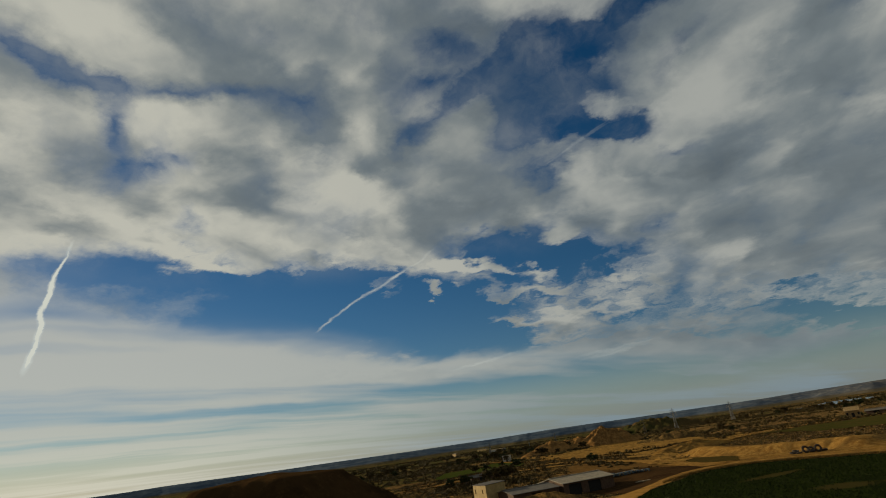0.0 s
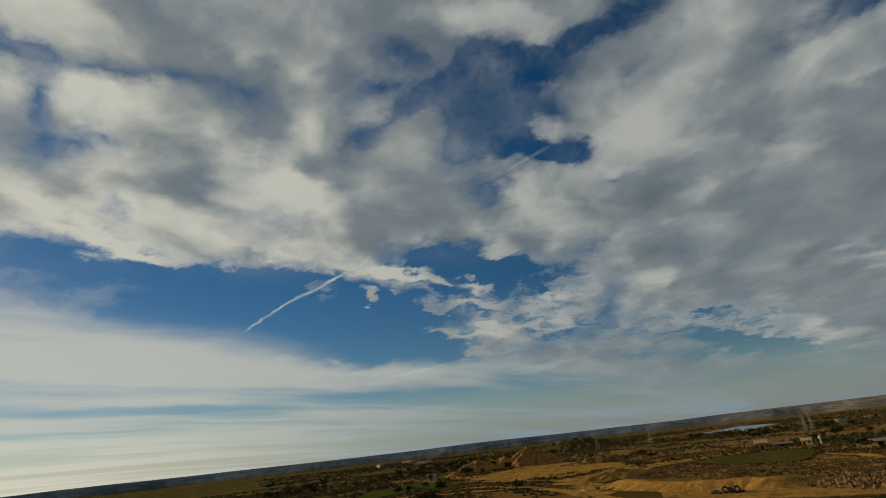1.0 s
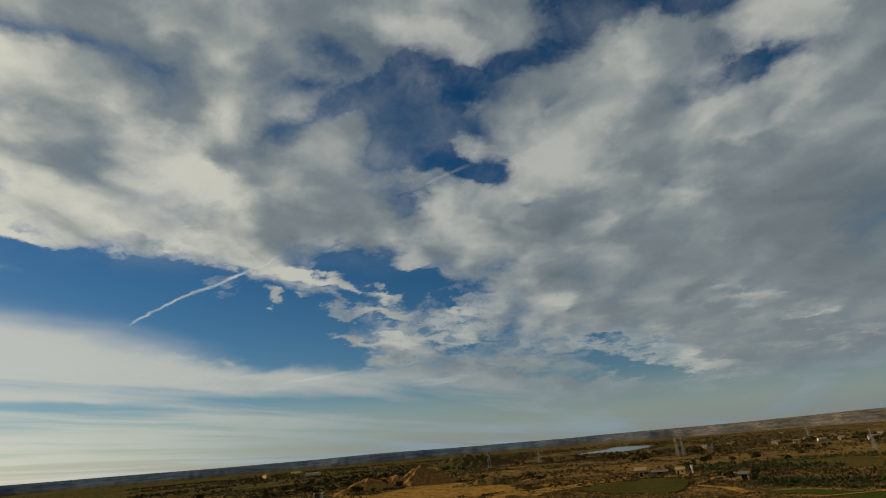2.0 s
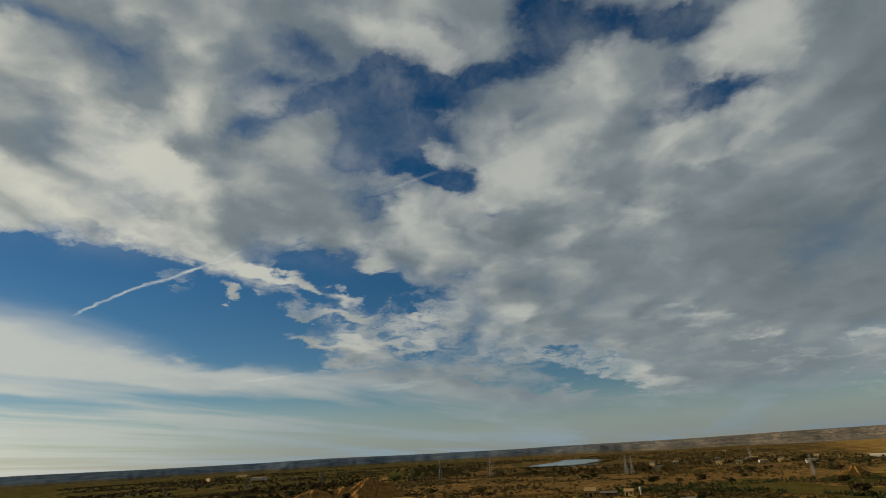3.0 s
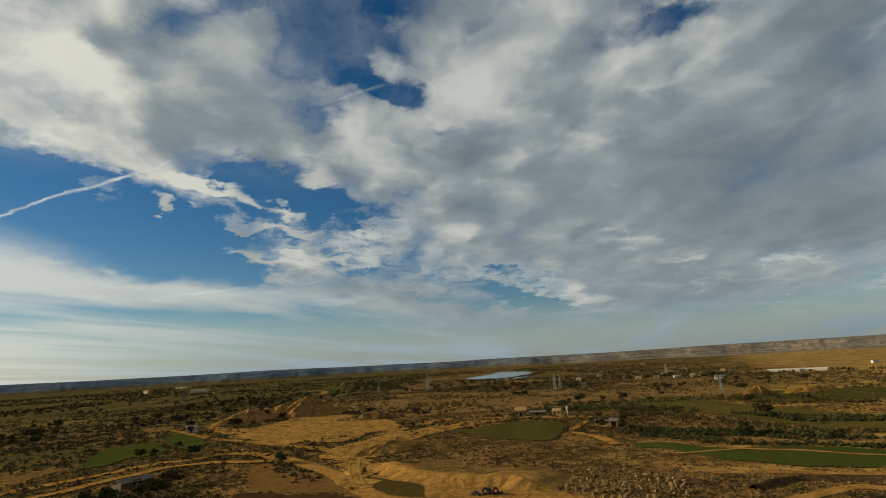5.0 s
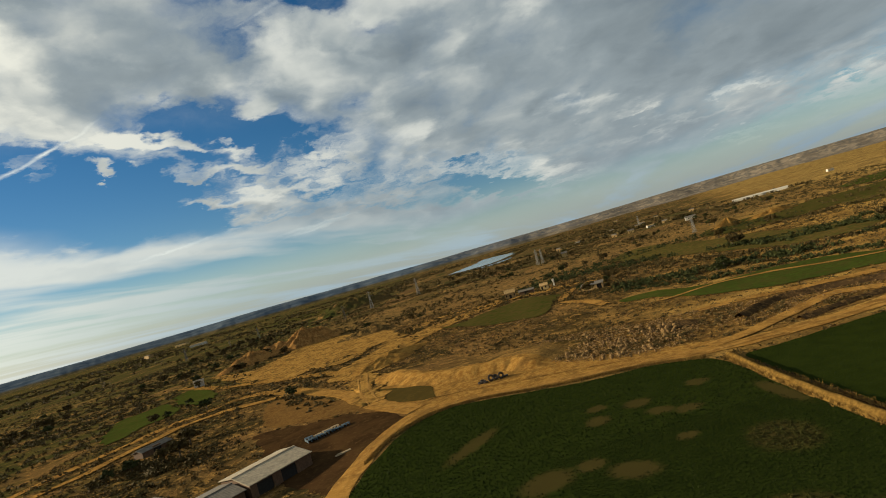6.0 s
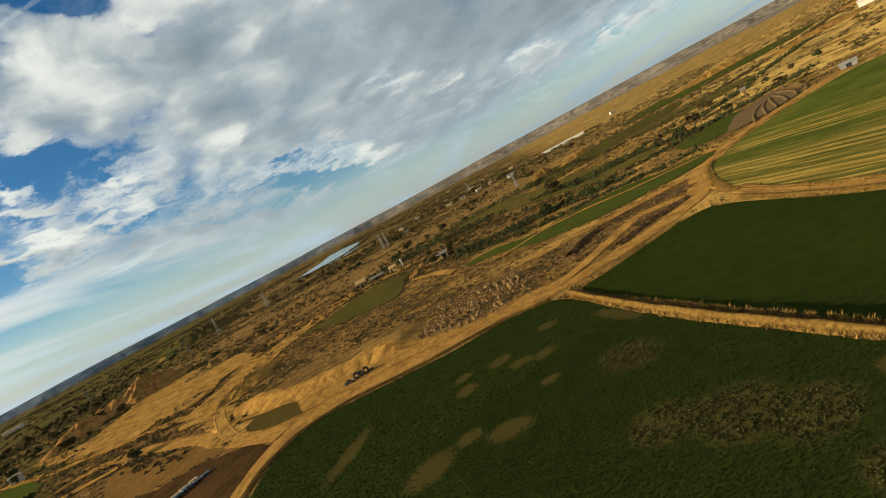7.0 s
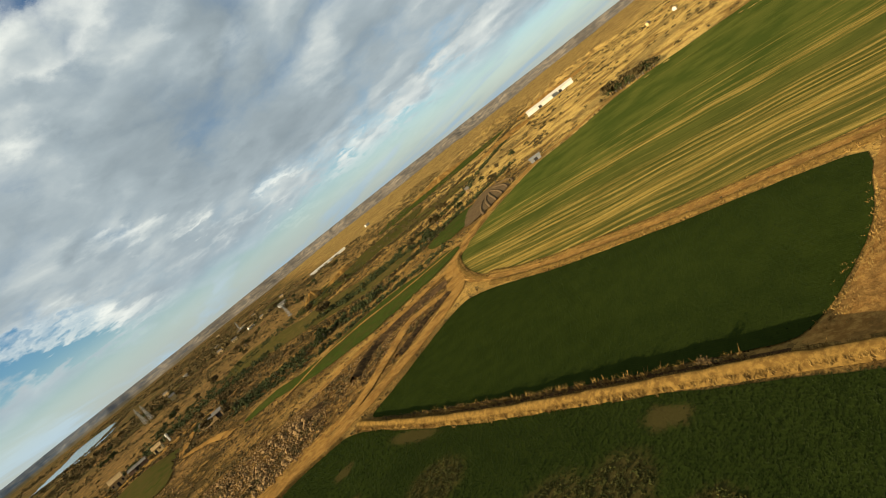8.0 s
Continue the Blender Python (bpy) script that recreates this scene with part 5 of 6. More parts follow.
        part("ridge_cap", bm, roof_mat, ob)
    # solid panels close the openings; the unlit inside is put into their dark colour
    for x, w, h in doors:
        bm = bmesh.new()
        box(bm, x - w / 2, x + w / 2, -B + t * 0.6, -B + t * 0.8, 0, h)
        part("door", bm, DARK, ob, "dark panel in the doorway, standing for the unlit inside")
    for x, z, w, h in windows:
        bm = bmesh.new()
        box(bm, x - w / 2, x + w / 2, -B + t * 0.6, -B + t * 0.8, z, z + h)
        win = part("window", bm, DARK, ob)
        bm = bmesh.new()
        box(bm, x - w / 2 - 0.08, x + w / 2 + 0.08, -B - 0.08, -B - 0.003, z - 0.1, z - 0.01)
        part("sill", bm, STONE, win)
    return ob


gabled("shed", at(-42, 102.4, 47), 13, 11.5, 2.6, 3.5, BRICK, GREYROOF, "long farm shed with a grey corrugated roof", "shed",
       doors=((-3.6, 3.2, 2.3), (1.4, 3.2, 2.3)))
gabled("shed", at(-50.6, 92.7, 47), 11, 10, 2.2, 2.9, BRICK, DARKROOF, "lower shed with a dark weathered roof", "shed", doors=((0, 2.4, 1.9),))
gabled("house", at(-59.5, 92.5, -38, 1.1), 6.6, 5.0, 3.4, 3.45, CREAM, DARKROOF, "small flat-roofed cream plastered hut with two windows", "house",
       windows=((-2.2, 1.7, 0.5, 0.8), (1.4, 1.7, 0.5, 0.8)), overhang=0.1, lean=True)
gabled("farmhouse", at(38.5, 288, -10), 5.5, 5, 3.2, 4.8, OCHREWALL, OCHREWALL, "ruined ochre stone farmhouse", "farmhouse", doors=((0, 1.2, 2.1),), windows=((-2.2, 1.2, 0.8, 1.1), (2.2, 1.2, 0.8, 1.1)))
gabled("barn", at(47, 284, -18), 8, 4, 2.0, 2.7, BRICK, DARKROOF, "low dark roofed barn beside the farmhouse", "barn", doors=((0, 2.2, 2),))
gabled("farmhouse", at(56, 279, -20), 4, 4, 2.6, 3.6, CREAM, OCHREWALL, "small pale farmhouse with tiled roof", "farmhouse", windows=((1, 1.2, 0.7, 0.9),), doors=((-1, 1, 2.0),))
gabled("barn", at(65.4, 225.1, -22), 9, 4, 2.2, 2.7, OCHREWALL, DARKROOF, "long low brown barn beside the path", "barn", doors=((3, 2, 2),), lean=True)
gabled("house", at(129.1, 503.4, -15), 5, 5, 4.2, 5.6, CREAM, DARKROOF, "tall cream house between trees", "house", windows=((-1.5, 1, 0.8, 1.1), (1.5, 1, 0.8, 1.1), (-1.5, 3.4, 0.8, 1.1), (1.5, 3.4, 0.8, 1.1)))
gabled("poultry_barn", at(438.2, 693.3, -32), 36, 9, 2.6, 3.8, WHITE, WHITE, "long white livestock barn", "barn", doors=((0, 3, 2.4),))
gabled("poultry_barn", at(466.0, 681.8, -34), 36, 9, 2.6, 3.8, WHITE, WHITE, "long white livestock barn", "barn", doors=((0, 3, 2.4),))
gabled("poultry_barn", at(450.4, 253.0, -61), 27, 9, 3.2, 4.6, WHITE, WHITE, "white livestock barn on golden slope", "barn", doors=((0, 3, 2.4),))
gabled("poultry_barn", at(470.5, 238.5, -63), 27, 9, 3.2, 4.6, WHITE, WHITE, "white livestock barn on golden slope", "barn", doors=((0, 3, 2.4),))
gabled("shed", at(193.7, 125.5, -55), 4.6, 2.6, 1.6, 2.1, STEEL, STEEL, "small grey metal shed at the field edge", "shed", doors=((0, 1.6, 1.8),))
gabled("hut", at(-142.2, 299.1, 20), 5, 4, 3.0, 3.8, WHITE, GREYROOF, "small white hut in a green plot", "hut", doors=((0, 1, 2.0),))
gabled("house", at(270.9, 528.2, -20), 10, 5, 3.0, 4.2, WHITE, DARKROOF, "low white house among scrub", "house", windows=((2, 1, 0.9, 1), (-2, 1, 0.9, 1)))
gabled("red_shed", at(-93, 156.2, 60), 9, 4.5, 1.6, 2.2, BRICK, DARKROOF, "low brick shed with a dark weathered roof", "shed", doors=((0, 2.4, 2.2),))
far_houses = ((355.4, 992.9, 12, 4), (404.6, 967.4, 14, 3.5), (229.3, 636.7, 9, 3), (248.4, 631.2, 10, 3), (270.7, 625.5, 12, 3), (296.5, 641.2, 8, 3), (648.9, 1753.2, 16, 6), (-695.1, 1539, 60, 8),
              (-917.8, 1685.1, 46, 12), (-1065.5, 2224.9, 80, 10), (240.1, 831.7, 9, 5), (433.1, 833.7, 10, 4), (540.6, 1206.7, 14, 5), (759.5, 942.2, 16, 5), (227.4, 193.1, 2.6, 2.0),
              (491.4, 152.5, 4, 2.2), (455.7, 121, 3.5, 2.0), (174.8, 702.4, 9, 4), (324.6, 792.4, 12, 4))
for k, (x, y, l, h) in enumerate(far_houses):
    l, h = l * 0.7, h * 0.75 + 0.6
    gabled("far_house", at(x, y, -20 + 23 * math.sin(k * 2.1)), l, max(3, l * 0.5), h, h + 1.0, (CREAM, WHITE, OCHREWALL)[k % 3], (DARKROOF, OCHREWALL, DARKROOF)[k % 3],
           ("far cream house among scrub", "far pale house among scrub", "far ochre house among scrub")[k % 3], "house", doors=((0, 1.0, 2.0),), windows=((-l * 0.3, 1, 0.8, 1.0), (l * 0.3, 1, 0.8, 1.0)))

# white water tower beside the farm
tower = thing("water_tower", at(63, 286) @ Matrix.Scale(0.6, 4), "slim white water tower with a tank", "tower")
for name, r0, r1, z0, z1 in (("column", 0.7, 0.6, -0.5, 4.2), ("tank", 1.1, 1.1, 4.2, 6.2), ("cap", 1.15, 0.2, 6.2, 6.8)):
    bm = bmesh.new()
    bmesh.ops.create_cone(bm, cap_ends=True, segments=20, radius1=r0, radius2=r1, depth=z1 - z0, matrix=Matrix.Translation((0, 0, (z0 + z1) / 2)))
    part(name, bm, WHITE, tower)


# ---------------------------------------------------------------- pylons
def pylon(tall, base):
    ob = thing("pylon", pose(0, 0, 0), "grey steel lattice power pylon", "pylon", "power line pylons")
    top = 0.45
    corner = lambda z, sx, sy: (sx * (base + (top - base) * min(1, z / (tall * 0.8))) / 1, sy * (base + (top - base) * min(1, z / (tall * 0.8))), z)
    for sx, sy in ((-1, -1), (1, -1), (1, 1), (-1, 1)):
        bm = bmesh.new()
        beam(bm, corner(-0.6, sx, sy), corner(tall * 0.8, sx, sy), 0.2)
        beam(bm, corner(tall * 0.8, sx, sy), (0, 0, tall), 0.16)
        part("leg", bm, STEEL, ob)
    levels = np.linspace(0, tall * 0.8, 8)
    for (ax, ay), (bx, by) in (((-1, -1), (1, -1)), ((1, -1), (1, 1)), ((1, 1), (-1, 1)), ((-1, 1), (-1, -1))):
        bm = bmesh.new()
        for z0, z1 in zip(levels[:-1], levels[1:]):
            beam(bm, corner(z0, ax, ay), corner(z1, bx, by), 0.09)
            beam(bm, corner(z0, bx, by), corner(z1, ax, ay), 0.09)
            beam(bm, corner(z1, ax, ay), corner(z1, bx, by), 0.09)
        part("bracing", bm, STEEL, ob)
    for z, w in ((tall * 0.70, 3.4), (tall * 0.80, 2.8), (tall * 0.90, 2.2)):
        bm = bmesh.new()
        for s in (-1, 1):
            beam(bm, (0, 0.25, z), (s * w, 0, z), 0.15)
            beam(bm, (0, -0.25, z), (s * w, 0, z), 0.15)
            beam(bm, (0, 0, z + 1.0), (s * w, 0, z), 0.12)
        arm = part("crossarm", bm, STEEL, ob)
        for s in (-1, 1):
            bm = bmesh.new()
            bmesh.ops.create_cone(bm, cap_ends=True, segments=8, radius1=0.12, radius2=0.12, depth=1.1, matrix=Matrix.Translation((s * w, 0, z - 0.6)))
            part("insulator", bm, PALE, arm)
    return ob


first = pylon(20, 1.7)
first.matrix_world = at(-73, 590, 20)
for x, y, s, r in ((-20, 618, 0.98, 25), (101.9, 501.8, 0.78, 40), (107.8, 506.8, 0.74, 40), (-95.5, 534.6, 0.75, 10), (182.7, 355.7, 0.62, 30), (-229.7, 671.3, 0.8, 0), (-321.8, 668, 0.8, 0), (-255.4, 642.5, 0.5, 0), (327.5, 793.5, 0.9, 30)):
    copy_thing(first, at(x, y, r) @ Matrix.Scale(s, 4))

# ---------------------------------------------------------------- stones, pallets, tyres
def rock_mesh(seed, mat):
    bm = bmesh.new()
    bmesh.ops.create_icosphere(bm, subdivisions=1, radius=1)
    r = random.Random(seed)
    for vtx in bm.verts:
        vtx.co *= r.uniform(0.62, 1.15)
        vtx.co.x, vtx.co.y, vtx.co.z = max(-0.75, min(0.75, vtx.co.x)) * r.uniform(0.9, 1.2), max(-0.8, min(0.8, vtx.co.y)), vtx.co.z * 0.7
    me = bpy.data.meshes.new("stone")
    bm.to_mesh(me)
    bm.free()
    me.materials.append(mat)
    return me


ROCKS = [rock_mesh(k, STONE) for k in range(7)]
rubble = thing("rubble_heap", pose(0, 0, 0), "spread heap of broken pale building stones", "rubble")
RUBBLE = curve([(20.3, 143.7), (35.8, 140.5), (48.4, 128.6), (51.4, 117.2), (43.9, 107.9), (35.6, 108), (27.3, 114.9), (22.3, 125.1)], 1, True)
done = 0
while done < 290:
    x, y = rng.uniform(17, 52), rng.uniform(100, 142)
    if not inside(RUBBLE, np.array([x]), np.array([y]))[0] or rng.random() > 0.25 + 0.75 * (y < 125):
        continue
    s = 0.2 + 0.6 * rng.random() ** 2.6
    st = new("stone", ROCKS[done % 7])
    st.parent = rubble
    st.matrix_world = pose(x, y, float(ground_z(x, y)) + 0.35 * s + 0.25 * float(rough_noise(x, y, 7, 2, 3)) + 0.1, *rng.uniform(0, 360, 3)) @ Matrix.Scale(s, 4)
    done += 1


def scatter_stones(name, n, region, size, mat, label, seed):
    """Small loose stones, joined."""
    g = np.random.default_rng(seed)
    edge = curve(region, 2, True)
    lo, hi = edge.min(0), edge.max(0)
    p = g.uniform(lo, hi, (n * 4, 2))
    p = p[inside(edge, p[:, 0], p[:, 1])][:n]
    base = np.array([(1, 0, 0), (-1, 0, 0), (0, 1, 0), (0, -1, 0), (0, 0, 1), (0, 0, -0.6)], float)
    tri = np.array([(0, 2, 4), (2, 1, 4), (1, 3, 4), (3, 0, 4), (2, 0, 5), (1, 2, 5), (3, 1, 5), (0, 3, 5)])
    k = len(p)
    s = size * (0.4 + 1.2 * g.random(k) ** 2)
    v = base[None] * g.uniform(0.55, 1.25, (k, 6, 3)) * s[:, None, None]
    a = g.uniform(0, 6.28, k)
    x, y = v[..., 0] * np.cos(a)[:, None] - v[..., 1] * np.sin(a)[:, None], v[..., 0] * np.sin(a)[:, None] + v[..., 1] * np.cos(a)[:, None]
    z = v[..., 2] * 0.7 + (ground_z(p[:, 0], p[:, 1]) + s * 0.3 + 0.1)[:, None]
    v = np.stack([x + p[:, :1], y + p[:, 1:], z], -1).reshape(-1, 3)
    f = (tri[None] + 6 * np.arange(k)[:, None, None]).reshape(-1, 3)
    return tagged(new(name, mesh_of(name, v, f, mat)), label, "stones", kind="stuff")


scatter_stones("loose_stones", 3600, [(18.2, 147.7), (37.9, 142.7), (54.7, 126.9), (52.4, 111.9), (41.8, 105.1), (29.4, 110.9), (19.2, 127)], 0.26, STONE, "small broken stones strewn over the rubble ground", 5)
scatter_stones("loose_stones", 1600, [(50.5, 133), (65.5, 129.7), (80.7, 117.8), (94, 110), (84.9, 105.2), (65.2, 104.1), (50.3, 114)], 0.22, STONE, "loose stones beside the track", 6)
scatter_stones("loose_stones", 700, [(-19.3, 179.7), (0.8, 158.8), (21.3, 150), (36, 165.7), (32, 197), (1, 220.1)], 0.3, STONE, "stones among the scrub", 7)
scatter_stones("loose_stones", 500, [(-58.1, 98.3), (-38.9, 97.3), (-35, 77.4), (-50.4, 70.9), (-61.8, 82.3)], 0.25, STONE, "stones on the overgrown heap", 8)

stack = thing("pallet_stack", at(-32.6, 118.7, 30), "faded blue crates and pale pallets piled together", "pallets")
for k in range(9):
    bm = bmesh.new()
    u, w = (k % 5) * 2.1 - 4.4, (k // 5) * 1.5
    for j in range(6):
        box(bm, u - 0.9, u + 0.9, w - 0.62 + j * 0.22, w - 0.62 + j * 0.22 + 0.14, 0.5 + 0.1 * (k % 3), 0.56 + 0.1 * (k % 3))
    for j in (-0.8, 0, 0.8):
        box(bm, u + j - 0.06, u + j + 0.06, w - 0.62, w + 0.62, 0.0, 0.5 + 0.1 * (k % 3))
    part("pallet", bm, BLUE if k < 6 else PALE, stack)
plank = thing("plank", at(-27.2, 102.9, 25), "pale weathered board lying in the yard", "plank")
bm = bmesh.new()
box(bm, -1.5, 1.5, -0.35, 0.35, 0.06, 0.18)
box(bm, -0.9, 1.8, -0.2, 0.45, 0.18, 0.28)
part("board", bm, PALE, plank)


def tyre_mesh():
    bm = bmesh.new()
    rings = []
    for i in range(20):
        a = i * math.tau / 20
        rings.append([bm.verts.new(((0.62 + 0.26 * math.cos(b)) * math.cos(a), (0.62 + 0.26 * math.cos(b)) * math.sin(a), 0.22 * math.sin(b))) for b in (j * math.tau / 8 for j in range(8))])
    for i in range(20):
        for j in range(8):
            bm.faces.new((rings[i][j], rings[(i + 1) % 20][j], rings[(i + 1) % 20][(j + 1) % 8], rings[i][(j + 1) % 8]))
    me = bpy.data.meshes.new("tyre")
    bm.to_mesh(me)
    bm.free()
    me.materials.append(RUBBER)
    return me


TYRE = tyre_mesh()
for x, y, z, tilt, s in ((3.4, 122.0, 0.2, 8, 0.8), (4.6, 121.4, 0.2, -6, 0.8), (4.0, 121.7, 0.55, 12, 0.8), (6.0, 121.6, 0.75, 74, 0.95), (7.1, 121.9, 0.6, 48, 0.9), (8.4, 121.3, 0.75, 82, 0.95), (7.2, 122.9, 0.25, 15, 0.9), (9.4, 121.8, 0.25, -10, 0.9)):
    ty = new("tyre", TYRE)
    ty.matrix_world = pose(x, y, z + 0.08, tilt, 0, 25) @ Matrix.Scale(s, 4)
    tagged(ty, "old black tractor tyre dumped by the bank", "tyre", "dumped tyres")

# ---------------------------------------------------------------- vegetation
def leaf_cloud(g, centre, radius, height, n, size):
    """n small leaf clumps (triangles) in uneven domes round many centres. Returns corners and triangles."""
    k = len(centre)
    d = g.standard_normal((k, n, 3))
    d /= np.linalg.norm(d, axis=2, keepdims=True)
    d[..., 2] = np.abs(d[..., 2])
    d *= g.uniform(0.45, 1.0, (k, n, 1)) ** 0.5
    lump = g.uniform(0.6, 1.2, (k, n, 1))
    c = centre[:, None, :] + d * lump * np.stack([radius, radius, height], -1)[:, None, :]
    a, b = g.standard_normal((k, n, 3)), g.standard_normal((k, n, 3))
    a /= np.linalg.norm(a, axis=2, keepdims=True)
    b -= (a * b).sum(2, keepdims=True) * a
    b /= np.linalg.norm(b, axis=2, keepdims=True)
    s = (size[:, None] * g.uniform(0.6, 1.4, (k, n)))[..., None]
    v = np.stack([c + a * s, c - 0.6 * a * s + 0.8 * b * s, c - 0.6 * a * s - 0.8 * b * s], 2).reshape(-1, 3)
    return v, np.arange(len(v)).reshape(-1, 3)


def scrub(name, points, radius, height, n, leaf, mat, label, category, seed):
    g = np.random.default_rng(seed)
    k = len(points)
    r = radius * g.uniform(0.5, 1.5, k)
    base = np.column_stack([points, ground_z(points[:, 0], points[:, 1]) + 0.02])
    v, f = leaf_cloud(g, base, r, height * g.uniform(0.6, 1.4, k), n, leaf * np.sqrt(r / radius))
    return tagged(new(name, mesh_of(name, v, f, mat)), label, category, kind="stuff")


def sown(seed, n, x0, x1, y0, y1, keep):
    g = np.random.default_rng(seed)
    p = np.column_stack([g.uniform(x0, x1, n), g.uniform(y0, y1, n)])
    return p[keep(p[:, 0], p[:, 1], g.random(n))]


CLEAR = [curve(PLOTS[name], 4, True) for name in ("field_1", "field_2", "field_3", "field_4", "field_5", "field_6", "field_7", "field_10", "field_11", "field_14", "yard", "bare_soil", "sandy_ground", "eroded_slope")]
LINES = [(curve(MAIN_TRACK, 3), 4.5), (curve(TRACK_3, 3), 4), (curve(TRACK_5, 3), 4.5), (curve(TRACK_6, 3), 3), (curve([(47, 99), (55.4, 100), (64.5, 103), (73.9, 107), (81, 109.4), (90, 102)], 3), 2.5)]


def is_wild(x, y):
    ok = np.ones(x.shape, bool)
    for poly in CLEAR:
        ok &= ~inside(poly, x, y)
    for pts, w in LINES:
        for a in range(0, len(x), 20000):
            d = np.hypot(x[a:a + 20000, None] - pts[:, 0], y[a:a + 20000, None] - pts[:, 1]).min(1)
            ok[a:a + 20000] &= d > w
    return ok


# low dry tufts and small shrubs over the waste ground, thinning with distance
near = sown(101, 62000, -140, 220, 85, 330, lambda x, y, r: is_wild(x, y) & (r < 0.35 + 0.5 * (rough_noise(x, y, 18, 3, 51) > -0.05)))
scrub("scrub", near[::4], 0.48, 0.42, 13, 0.18, LEAF, "low dark scrub on waste ground", "scrub", 1)
scrub("dry_tufts", near[1::4], 0.4, 0.3, 10, 0.17, STRAW, "dry straw-coloured tufts on waste ground", "grass", 2)
scrub("dry_tufts", near[2::4], 0.5, 0.36, 11, 0.18, TWIG, "brown leafless low shrubs on waste ground", "scrub", 3)
west = sown(111, 10000, -420, -50, 60, 620, lambda x, y, r: is_wild(x, y) & (r < 0.25 + 0.6 * (rough_noise(x, y, 40, 3, 53) > 0.1)))
scrub("scrub", west, 1.1, 0.95, 18, 0.38, LEAF, "dark scrub on rough land", "scrub", 4)
mid = sown(102, 16000, -320, 420, 210, 700, lambda x, y, r: is_wild(x, y) & (np.abs(x) < 0.75 * y + 120) & (r < (0.12 + 0.65 * (rough_noise(x, y, 45, 3, 55) > 0.08)) * (1 - 0.55 * ease(x - 0.3 * y, -20, 60))))
scrub("scrub", mid, 1.2, 1.1, 20, 0.42, LEAF, "dark scrub and low trees in rows", "scrub", 5)
far = sown(103, 16000, -1500, 1500, 600, 2600, lambda x, y, r: (np.abs(x) < 0.85 * y) & (x < 350 + 0.25 * y) & (np.hypot((x - 165) / 190, (y - 1560) / 480) > 1) & (r < 0.10 + 0.8 * (rough_noise(x, y * 0.6, 110, 3, 57) > 0.05)))
scrub("far_woods", far, 4.5, 3.2, 16, 1.7, LEAF, "far dark woods and hedges", "trees", 6)
gold = sown(104, 12000, 180, 800, -40, 620, lambda x, y, r: (x - 0.4 * y > 90) & is_wild(x, y) & (r < 0.10 + 0.6 * (rough_noise(x * 0.5 + y * 0.5, (y - x) * 1.6, 40, 3, 59) > 0.3 - 0.25 * ease(y, 230, 380))))
scrub("scrub", gold, 1.4, 1.0, 16, 0.5, LEAF, "dark shrubs dotted over golden grass", "scrub", 7)


clumps = sown(105, 1500, 10, 100, 98, 165, lambda x, y, r: is_wild(x, y) & (rough_noise(x, y, 9, 3, 65) > 0.0) & (y < 190 - x))
scrub("scrub", clumps, 0.7, 0.6, 26, 0.2, LEAF, "dark low bushes among the rubble", "scrub", 8)


def strip(points, width, spacing, seed):
    """Points strewn along a plan line."""
    g = np.random.default_rng(seed)
    line = curve(points, spacing)
    return line + g.uniform(-width / 2, width / 2, line.shape)


# shrub rows and hedges
for pts, w, s, r, h, seed in (([(66.3, 206.9), (77.1, 188.6), (90.3, 170.4), (112.9, 153.9), (136, 139.1)], 8, 0.5, 0.8, 0.9, 201), ([(91.5, 282.2), (109.3, 232.8), (122.8, 195.7), (141.4, 173.1), (168, 166.5)], 9, 0.6, 0.9, 1.1, 202),
                              ([(132.7, 230.4), (206.7, 200.4), (288.6, 226.3), (411, 266.8)], 7, 0.9, 1.1, 1.2, 203), ([(170.2, 281.5), (275.6, 255.4), (428.3, 289), (609.3, 347.9)], 7, 0.9, 1.2, 1.3, 204),
                              ([(65.4, 352.8), (122.1, 329.8), (170.9, 327.7), (209.4, 300.1)], 26, 0.6, 1.1, 1.2, 205), ([(64.4, 238), (77.4, 212.4), (99.5, 188.7), (113.1, 172.6)], 10, 0.7, 0.9, 1.0, 206),
                              ([(143.8, 171.1), (168.1, 168.8), (195.5, 164.4), (226.4, 160)], 7, 0.6, 1.0, 1.1, 207), ([(37, 1329.1), (114.8, 1260.8), (203, 1371.5), (313.1, 1704)], 24, 1.6, 4.0, 2.0, 208),
                              ([(-58.3, 176.2), (-48.7, 163.9), (-40.9, 149.4)], 8, 0.7, 0.7, 0.6, 212), ([(-67.7, 127.5), (-84.5, 136.2), (-95.6, 137.4)], 10, 0.3, 1.0, 1.3, 210)):
    scrub("shrub_row", strip(pts, w, s, seed), r, h, 26, 0.36 * r ** 0.5 if r < 3 else 1.3, PINE if seed % 2 else LEAF, "row of dark evergreen shrubs along a plot edge", "hedge", seed)
HEDGE = [(46.8, 84), (46.2, 72), (45.8, 60), (45.5, 48), (45.5, 36), (45.6, 26)]
scrub("hedge", strip(HEDGE, 0.5, 0.4, 220), 0.32, 0.45, 22, 0.10, TWIG, "leafless low hedge between the cereal fields", "hedge", 220)
scrub("hedge", strip([(44.4, 28.9), (44.8, 28.6), (44.6, 28.2)], 0.6, 0.3, 221), 0.5, 1.2, 60, 0.12, TWIG, "taller dry bush in the hedge", "bush", 221)
scrub("hedge", strip(beside(VERGE_3, -0.4)[::2], 0.7, 0.9, 222), 0.35, 0.35, 20, 0.12, LEAF, "low weeds along the field track", "hedge", 222)


